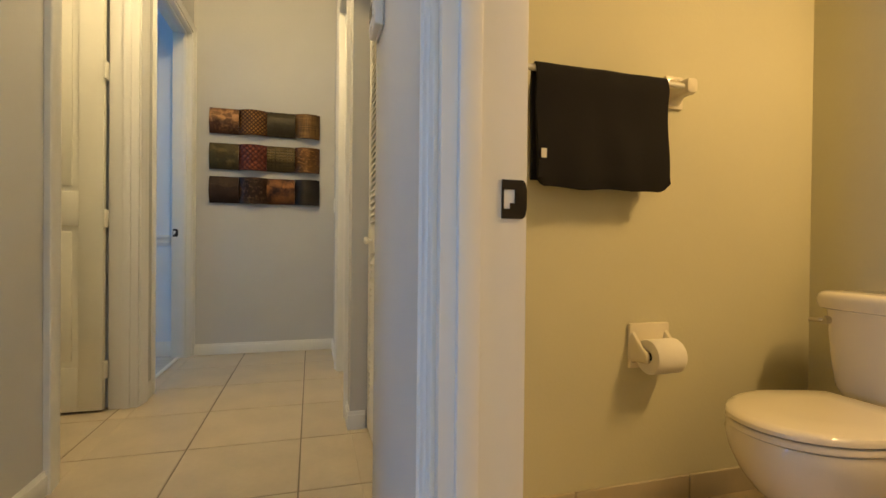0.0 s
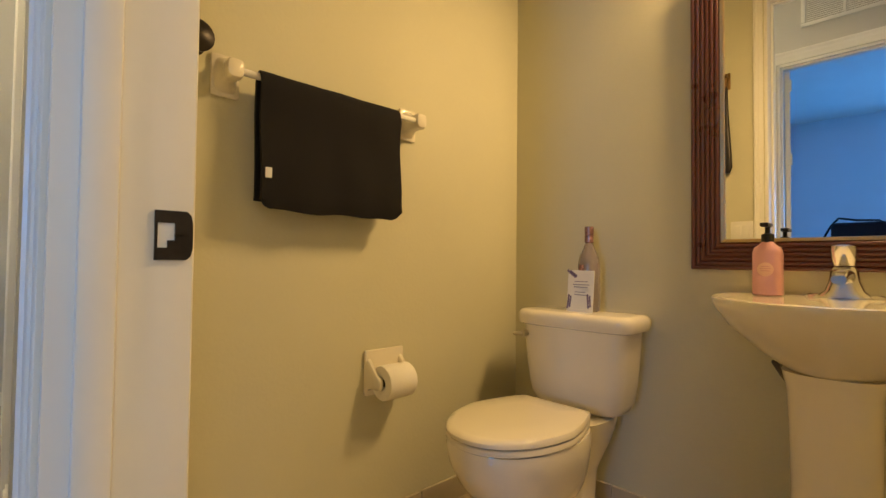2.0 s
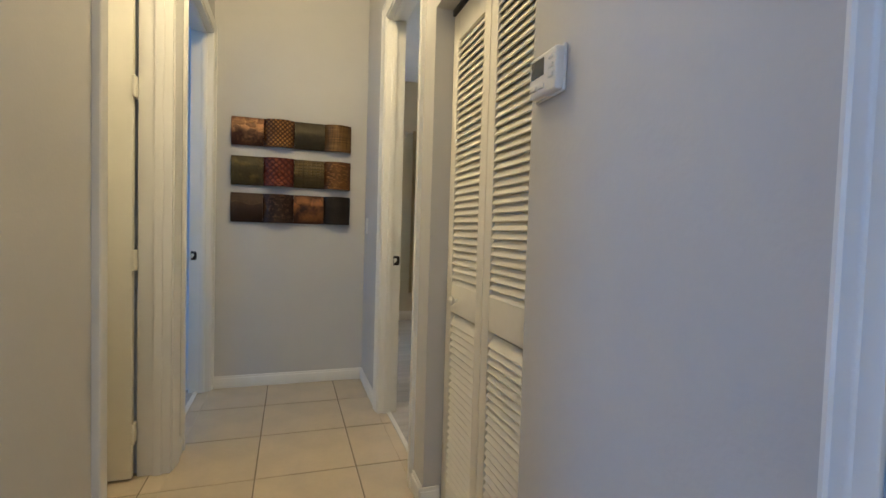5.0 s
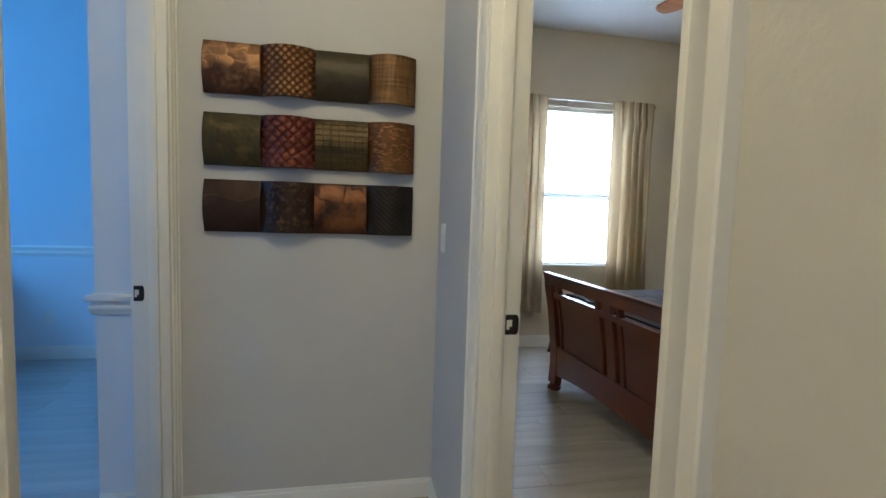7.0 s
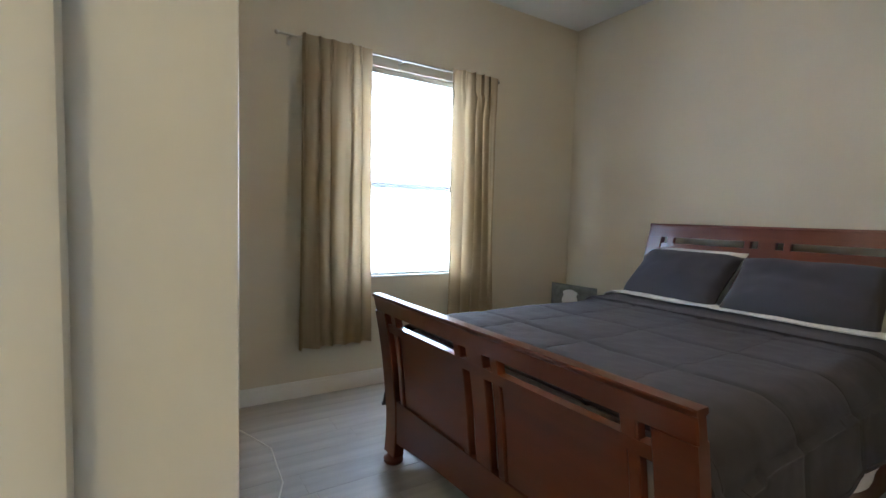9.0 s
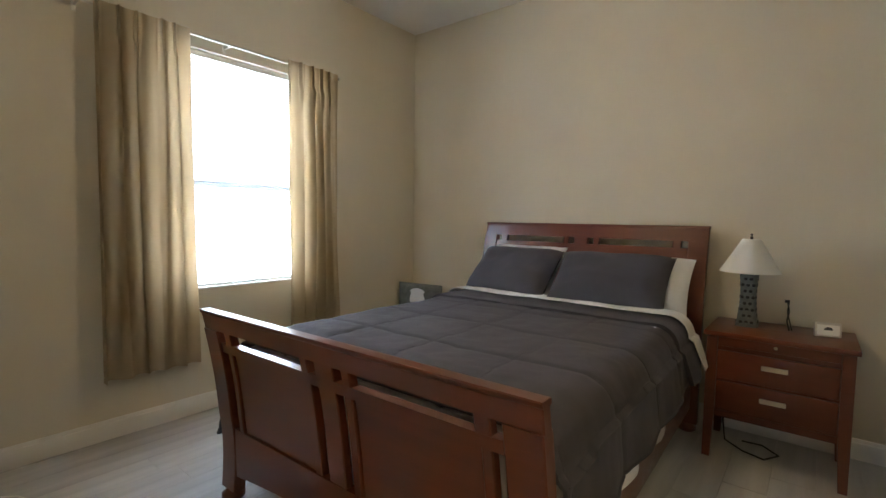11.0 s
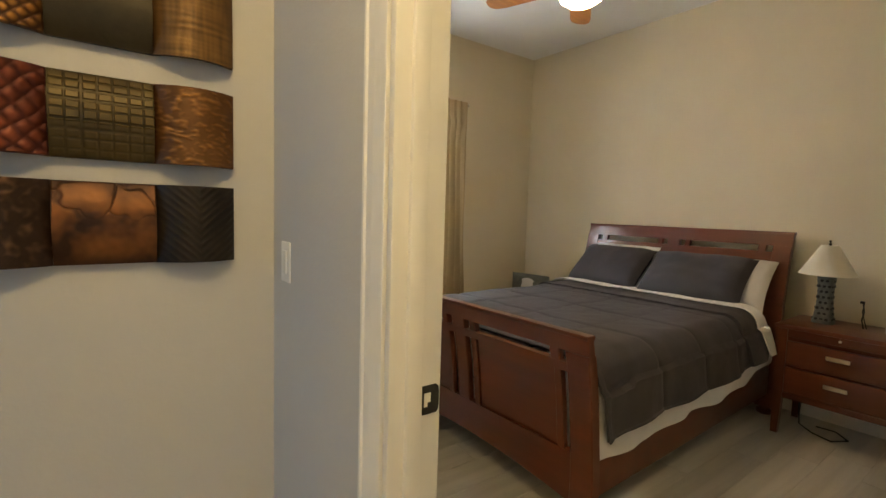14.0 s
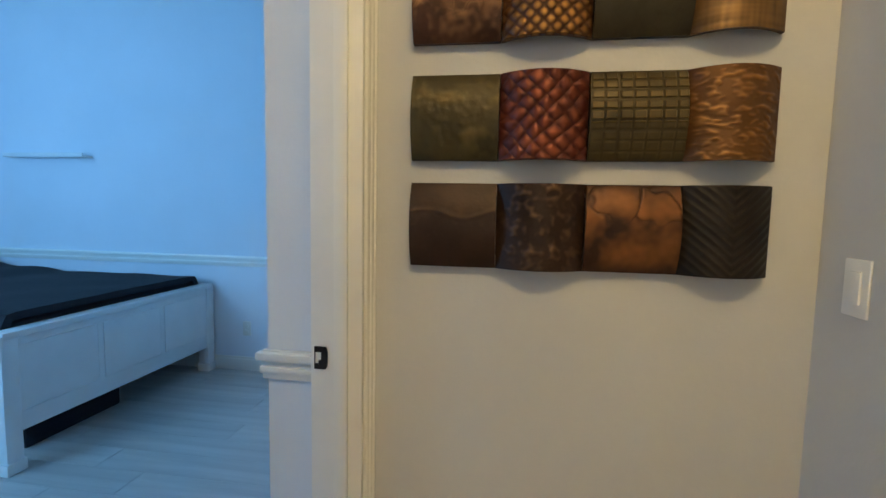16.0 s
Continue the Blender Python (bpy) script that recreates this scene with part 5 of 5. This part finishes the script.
rings = []
for k in range(25):
    f = k / 24
    rings.append([(p[0], p[1], 0.33 * f) for p in oval(0, 0, 0, lamp_r(f), lamp_r(f), 24, 4)])
loft(bm, rings)
part("base", bm, M_STONE, lp)
# dark discs paint the shade inside the base's piercings
M_HOLE_SHADE = mat("hole_shade", (0.015, 0.016, 0.015), 0.8, vary=0.2)
first = None
for row in range(9):
    f = 0.08 + 0.84 * row / 8
    for side in range(4):
        for k in range(-1, 2):
            off = k * 0.026 + (0.013 if row % 2 else -0.0)
            if abs(off) > 0.032:
                continue
            if first is None:
                bm = lathe(bmesh.new(), [(0, -0.002), (0.009, -0.002), (0.009, 0.0003), (0, 0.0003)], 10)
                bmesh.ops.rotate(bm, verts=bm.verts, cent=(0, 0, 0), matrix=Matrix.Rotation(radians(90), 3, "Y"))
                o = first = part("pierced_hole", bm, M_HOLE_SHADE, lp)
            else:
                o = new("pierced_hole", first.data)
                o.parent = lp
            r = lamp_r(f)
            o.matrix_basis = pose(0, 0, 0, 0, 0, 90 * side) @ pose(r, off, 0.33 * f, 0, 0, 0)
bm = lathe(bmesh.new(), [(0.008, 0.33), (0.012, 0.345), (0.008, 0.35), (0.008, 0.50), (0.004, 0.505), (0.003, 0.508), (0.008, 0.514), (0.004, 0.520), (0, 0.522)], 12)
part("stem", bm, M_BRONZE, lp, "dark finial and stem")
bm = lathe(bmesh.new(), [(0.148, 0.305), (0.044, 0.490)], 36)
bmesh.ops.delete(bm, geom=[f for f in bm.faces if len(f.verts) > 4], context="FACES_ONLY")
bmesh.ops.solidify(bm, geom=bm.faces[:], thickness=0.002)
part("shade", bm, M_LAMPSHADE, lp, "cream cone shade")
ck = thing("desk_clock", 3.37, 3.00, NT, "small silver clock standing on the nightstand", "clock", rz=14)
bm = cube(-0.012, 0.014, -0.055, 0.055, 0, 0.072, 0.004)
bmesh.ops.rotate(bm, verts=bm.verts, cent=(0, 0, 0), matrix=Matrix.Rotation(radians(10), 3, "Y"))
bmesh.ops.translate(bm, verts=bm.verts, vec=(0, 0, 0.003))
part("case", bm, M_NICKEL, ck)
bm = cube(-0.0145, -0.0115, -0.046, 0.046, 0.010, 0.063)
bmesh.ops.rotate(bm, verts=bm.verts, cent=(0, 0, 0), matrix=Matrix.Rotation(radians(10), 3, "Y"))
fc = part("face", bm, M_PAPER, ck)
bm = lathe(bmesh.new(), [(0.012, -0.0005), (0.019, -0.0005), (0.019, 0.0005), (0.012, 0.0005)], 20)
for vtx in bm.verts:
    vtx.co = Vector((-0.0075 + vtx.co.z, vtx.co.x, 0.036 + vtx.co.y))
part("dial", bm, M_SCREEN, fc, "dark round dial")
cb = thing("charging_cable", 3.42, 3.16, NT, "black cable standing up on the nightstand", "cable")
part("cord", tube(bmesh.new(), [(0, 0.0, 0), (0.0, 0.012, 0.05), (0.0, 0.004, 0.10), (0.0, 0.012, 0.155), (0, 0.02, 0.165)], 0.004, 8), M_DARK, cb)
part("cord", tube(bmesh.new(), [(0.01, -0.012, 0), (0.0, 0.0, 0.05), (0.0, 0.012, 0.10), (0.0, 0.006, 0.16)], 0.003, 8), M_DARK, cb)
part("plug", cube(-0.006, 0.006, 0.004, 0.026, 0.150, 0.166, 0.002), M_DARK, cb)
fcable = thing("power_cord", 3.45, 3.35, 0, "dark power cord coiled on the floor", "cable")
part("cord", tube(bmesh.new(), [(0.02, 0.10, 0.30), (0.03, 0.10, 0.1), (-0.02, 0.08, 0.006), (-0.12, -0.02, 0.006), (-0.16, -0.12, 0.006), (-0.06, -0.18, 0.006), (0.03, -0.10, 0.006), (0.02, 0.0, 0.006)], 0.005, 8), M_DARK, fcable)
wc = thing("white_cable", 0.62, 5.75, 0, "thin white cable lying on the plank floor", "cable")
part("cord", tube(bmesh.new(), [(-0.30, 0.30, 0.005), (-0.1, 0.20, 0.005), (0.06, 0.05, 0.005), (0.17, -0.25, 0.005), (0.15, -0.60, 0.005), (0.02, -0.95, 0.005), (-0.2, -1.2, 0.005)], 0.0045, 8), M_PLASTIC, wc)

# cushion on the far nightstand
lb = thing("low_bench", 3.38, 5.80, 0, "low dark wooden bench in the corner behind the bed", "bench")
part("seat", cube(-0.16, 0.2, -0.28, 0.28, 0.36, 0.40, 0.004), M_WOOD, lb)
for sx in (-0.14, 0.14):
    for sy in (-0.25, 0.21):
        part("leg", cube(sx, sx + 0.04, sy, sy + 0.04, 0, 0.36, 0.002), M_WOOD, lb)
cu = thing("cushion", 3.38, 5.80, 0.40, "grey-green cushion with a pale medallion", "cushion", rz=8)
bm = bmesh.new()
n = 20
for sgn in (1, -1):
    g = [[bm.verts.new((sgn * 0.05 * max(0, (1 - (2 * i / n - 1) ** 4) * (1 - (2 * j / n - 1) ** 4)) ** 0.5, (2 * i / n - 1) * 0.23, 0.15 + (2 * j / n - 1) * 0.15)) for j in range(n + 1)] for i in range(n + 1)]
    for i in range(n):
        for j in range(n):
            bm.faces.new((g[i][j], g[i + 1][j], g[i + 1][j + 1], g[i][j + 1]))
bmesh.ops.remove_doubles(bm, verts=bm.verts, dist=0.0005)
part("cover", bm, mat("sage_cushion", (0.14, 0.15, 0.135), 0.9, vary=0.2, scale=30, bump=0.4), cu)
bm = lathe(bmesh.new(), [(0.05, -0.001), (0.115, -0.001), (0.115, 0.001), (0.05, 0.001)], 26)
for vtx in bm.verts:
    vtx.co = Vector((-0.052 + vtx.co.z + 0.45 * (vtx.co.x ** 2 + vtx.co.y ** 2), vtx.co.x, 0.16 + 0.9 * vtx.co.y))
part("medallion", bm, M_WHITE, cu, "pale embroidered medallion")

# ceiling fan with lamp
FX, FY = 1.94, 4.20
fn = thing("ceiling_fan", FX, FY, T, "wood-bladed ceiling fan with a lit frosted lamp", "ceiling fan")
part("downrod", lathe(bmesh.new(), [(0, 0), (0.06, 0), (0.05, -0.05), (0.014, -0.06), (0.014, -0.27), (0, -0.27)], 20), M_NICKEL, fn)
part("motor", lathe(bmesh.new(), [(0, -0.26), (0.07, -0.27), (0.105, -0.31), (0.105, -0.38), (0.07, -0.41), (0.05, -0.43), (0, -0.43)], 28), M_NICKEL, fn)
part("lamp_bowl", lathe(bmesh.new(), [(0.05, -0.43), (0.10, -0.435), (0.125, -0.455), (0.115, -0.49), (0.07, -0.52), (0, -0.532)], 28), glow("lit_frosted_glass", (1.0, 0.74, 0.42), 44.0), fn, "lit frosted glass bowl")
M_BLADE = mat("honey_blade", (0.42, 0.17, 0.05), 0.35, vary=0.2, scale=5, grain=(0.6, 5, 1))
for k in range(5):
    bm = bmesh.new()
    outline = [(0.16, -0.05), (0.30, -0.062), (0.50, -0.066), (0.56, -0.055), (0.585, -0.03), (0.59, 0.0), (0.585, 0.03), (0.56, 0.055), (0.50, 0.066), (0.30, 0.062), (0.16, 0.05)]
    loft(bm, [[(a, b, -0.395 + z + 0.15 * b) for a, b in outline] for z in (-0.004, 0.004)])
    bmesh.ops.rotate(bm, verts=bm.verts, cent=(0, 0, 0), matrix=Matrix.Rotation(radians(72 * k + 38), 3, "Z"))
    bl = part("blade", bm, M_BLADE, fn)
    bm = cube(0.09, 0.22, -0.02, 0.02, -0.412, -0.402, 0.003)
    bmesh.ops.rotate(bm, verts=bm.verts, cent=(0, 0, 0), matrix=Matrix.Rotation(radians(72 * k + 38), 3, "Z"))
    part("blade_iron", bm, M_NICKEL, bl)

# closet doors of the bedroom
cf = tagged(new("closet_frame"), "white casing and sliding doors of the bedroom closet", "closet door", kind="structure")
bm = bmesh.new()
for a, b, c, d in ((3.52, 3.60, 0, 2.16), (1.67, 1.75, 0, 2.16), (1.75, 3.52, 2.08, 2.16)):
    box(bm, a, b, 2.28, 2.298, c, d, 0.003)
box(bm, 3.50, 3.62, 2.28, 2.305, 0, 0.13, 0.004)
part("casing", bm, M_TRIM, cf)
for a, b, y in ((1.75, 2.66, 2.20), (2.60, 3.52, 2.235)):
    part("sliding_door", cube(a, b, y, y + 0.03, 0.01, 2.075, 0.003), M_TRIM, cf)

# ---- blue bedroom ----
# window added out of view, placed to light the north wall
bw = tagged(new("unseen_window_blue"), "unseen window added to light the blue bedroom", "window", kind="structure")
bm = bmesh.new()
for a, b, c, d in ((BW[0], BW[0] + 0.05, BW[2], BW[3]), (BW[1] - 0.05, BW[1], BW[2], BW[3]), (BW[0] + 0.05, BW[1] - 0.05, BW[2], BW[2] + 0.05), (BW[0] + 0.05, BW[1] - 0.05, BW[3] - 0.05, BW[3])):
    box(bm, a, b, 2.84, 2.88, c, d, 0.004)
part("window_frame", bm, M_TRIM, bw)

wb = thing("white_bed", -2.88, 5.345, 0, "white painted wooden bed with black bedding", "bed")
part("footboard", cube(-0.03, 0.03, -0.72, 0.72, 0.19, 0.66, 0.006), M_WHITEWOOD, wb)
part("cap_rail", cube(-0.045, 0.045, -0.77, 0.77, 0.66, 0.695, 0.006), M_WHITEWOOD, wb)
for k in range(3):
    part("raised_panel", cube(0.03, 0.034, -0.70 + 0.48 * k, -0.26 + 0.48 * k, 0.29, 0.62, 0.004), M_WHITEWOOD, wb)
for s in (-1, 1):
    y0, y1 = sorted((s * 0.78, s * 0.70))
    bm = bmesh.new()
    box(bm, -0.042, 0.042, y0, y1, 0.06, 0.68, 0.004); box(bm, -0.05, 0.05, y0 - 0.008, y1 + 0.008, 0, 0.06, 0.006)
    part("leg", bm, M_WHITEWOOD, wb)
    part("side_rail", cube(-2.0, -0.03, s * 0.74 - 0.02, s * 0.74 + 0.02, 0.24, 0.44, 0.005), M_WHITEWOOD, wb)
part("headboard", cube(-2.08, -2.0, -0.80, 0.80, 0, 1.25, 0.01), M_WHITEWOOD, wb)
bd = thing("black_bedding", -2.88, 5.345, 0.32, "black mattress cover and bedding on a white bed", "bedding")
part("mattress", cube(-1.98, -0.04, -0.71, 0.71, 0.0, 0.40, 0.05, 4), M_BLACKCLOTH, bd)
bm = bmesh.new()
n = 30
rows = []
for i in range(n + 1):
    row = []
    for j in range(n + 1):
        x, y = -1.98 + 1.94 * i / n, -0.73 + 1.46 * j / n
        e = max(0, abs(y) - 0.66) / 0.07
        row.append(bm.verts.new((x, y, 0.45 - 0.10 * e * e + 0.010 * noise.noise((x * 3, y * 3, 1)) + 0.16 * max(0, -x - 1.2) * (0.5 + noise.noise((x * 2, y * 2, 6))))))
    rows.append(row)
for i in range(n):
    for j in range(n):
        bm.faces.new((rows[i][j], rows[i + 1][j], rows[i + 1][j + 1], rows[i][j + 1]))
bmesh.ops.recalc_face_normals(bm, faces=bm.faces)
bmesh.ops.solidify(bm, geom=bm.faces[:], thickness=0.04)
part("duvet", bm, M_BLACKCLOTH, bd)
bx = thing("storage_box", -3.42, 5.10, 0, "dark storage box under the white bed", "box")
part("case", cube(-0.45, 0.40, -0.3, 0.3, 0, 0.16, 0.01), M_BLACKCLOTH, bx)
lg = thing("picture_ledge", -4.26, 6.14, 1.690, "thin white picture ledge on the wall", "shelf")
bm = cube(-0.37, 0.37, -0.10, 0, -0.012, 0.0, 0.003)
box(bm, -0.37, 0.37, -0.10, -0.09, 0, 0.02, 0.003)
part("ledge", bm, M_WHITEWOOD, lg)
ou = thing("wall_outlet", -2.56, 6.14, 0.34, "white wall outlet near the floor", "outlet")
part("plate", cube(-0.035, 0.035, -0.006, 0, -0.058, 0.058, 0.003), M_PLASTIC, ou)
for z in (-0.02, 0.02):
    part("socket", cube(-0.014, 0.014, -0.008, -0.005, z - 0.012, z + 0.012, 0.002), M_PLASTIC, ou)

# ---- study, seen in the mirror ----
ds = thing("dresser", -3.6, 0.75, 0, "pale painted dresser in the study", "dresser")
part("case", cube(-0.24, 0.22, -0.75, 0.72, 0.06, 1.13, 0.006), M_WHITEWOOD, ds)
part("tabletop", cube(-0.25, 0.25, -0.77, 0.74, 1.13, 1.16, 0.005), M_WHITEWOOD, ds)
for z in (0.10, 0.44, 0.78):
    part("drawer", cube(0.22, 0.235, -0.70, 0.68, z, z + 0.32, 0.004), M_WHITEWOOD, ds)
for x in (-0.20, 0.17):
    for y in (-0.70, 0.66):
        part("leg", cube(x, x + 0.05, y, y + 0.05, 0, 0.07, 0.003), M_WHITEWOOD, ds)
bg = thing("black_bag", -3.55, 0.66, 1.16, "black equipment bag with a strap on the dresser", "bag")
part("body", cube(-0.14, 0.14, -0.38, 0.14, 0, 0.23, 0.04, 3), M_BLACKCLOTH, bg)
part("strap", tube(bmesh.new(), [(0, -0.34, 0.2), (0, -0.26, 0.25), (0, -0.08, 0.26), (0, 0.08, 0.29), (0, 0.14, 0.22), (0, 0.24, 0.02)], 0.012, 8), M_BLACKCLOTH, bg)

# ---- floors ----
GX, GY, GS = -0.490, 3.060, 0.4572


def tile_floor(name, rects, label):
    bm = bmesh.new()
    for a, b, c, d in rects:
        box(bm, a, b, c, d, -0.10, -0.003)
    root = struct(name, bm, M_GROUT, label, "floor")
    shared = {}
    for a, b, c, d in rects:
        for i in range(math.floor((a - GX) / GS), math.ceil((b - GX) / GS)):
            for j in range(math.floor((c - GY) / GS), math.ceil((d - GY) / GS)):
                x0, x1 = max(a, GX + GS * i + 0.003), min(b, GX + GS * (i + 1) - 0.003)
                y0, y1 = max(c, GY + GS * j + 0.003), min(d, GY + GS * (j + 1) - 0.003)
                if x1 - x0 < 0.01 or y1 - y0 < 0.01:
                    continue
                key = (round(x1 - x0, 3), round(y1 - y0, 3))
                if key not in shared:
                    shared[key] = part("tile", cube(-key[0] / 2, key[0] / 2, -key[1] / 2, key[1] / 2, -0.008, 0, 0.0015, 1), M_TILE, root)
                    o = shared[key]
                else:
                    o = new("tile", shared[key].data)
                    o.parent = root
                o.location = ((x0 + x1) / 2, (y0 + y1) / 2, 0)


tile_floor("floor_tile", [(XW, XE, -1.7, 3.93), (XE, EO, PD[0], PD[1]), (XE, 0.95, CL[0], CL[1]), (XE, 0.24, BD[0], BD[1]), (-0.935, XW, LD[0], LD[1]), (-0.99, XW, SD[0], SD[1]), (-2.5, XW, HD[0], HD[1]), (EO, 1.805, -0.5, 1.297)], "beige ceramic floor tiles with dark grout")


def plank_floor(name, a, b, c, d, label):
    root = struct(name, cube(a, b, c, d, -0.10, -0.002), M_PLANK, label, "floor")
    shared = {}
    rng = random.Random(5)
    y, row = c, 0
    while y < d - 0.01:
        y1 = min(d, y + 0.182)
        x = a - rng.random() * 1.1
        while x < b:
            p0, p1 = max(a, x), min(b, x + 1.22)
            if p1 - p0 > 0.02:
                key = (round(p1 - p0, 2), round(y1 - y, 3))
                if key not in shared:
                    shared[key] = part("plank", cube(-key[0] / 2 + 0.0006, key[0] / 2 - 0.0006, -key[1] / 2 + 0.0006, key[1] / 2 - 0.0006, -0.008, 0, 0.001, 1), M_PLANK, root)
                    o = shared[key]
                else:
                    o = new("plank", shared[key].data)
                    o.parent = root
                o.location = ((p0 + p1) / 2, (y + y1) / 2, 0)
            x += 1.222
        y = y1
        row += 1


plank_floor("floor_bedroom", 0.262, 3.65, 2.28, 6.14, "grey-washed wood plank bedroom floor")
plank_floor("floor_blue_bedroom", -5.2, -0.957, 2.9, 6.14, "grey-washed wood plank floor in blue light")
plank_floor("floor_study", -5.2, -0.99, -1.72, 1.5, "grey-washed wood plank study floor")
bm = cube(0.238, 0.264, BD[0], BD[1], -0.002, 0.008, 0.003)
struct("threshold_bedroom", bm, M_TRIM, "pale threshold strip between tile and planks", "threshold")
struct("threshold_blue", cube(-0.96, -0.933, LD[0], LD[1], -0.002, 0.008, 0.003), M_TRIM, "pale threshold strip between tile and planks", "threshold")
struct("ground", cube(-60, 60, -60, 60, -0.3, -0.12), mat("lawn_ground", (0.10, 0.13, 0.06), 0.95, vary=0.3, scale=1), "grassy ground outside the house", "ground")
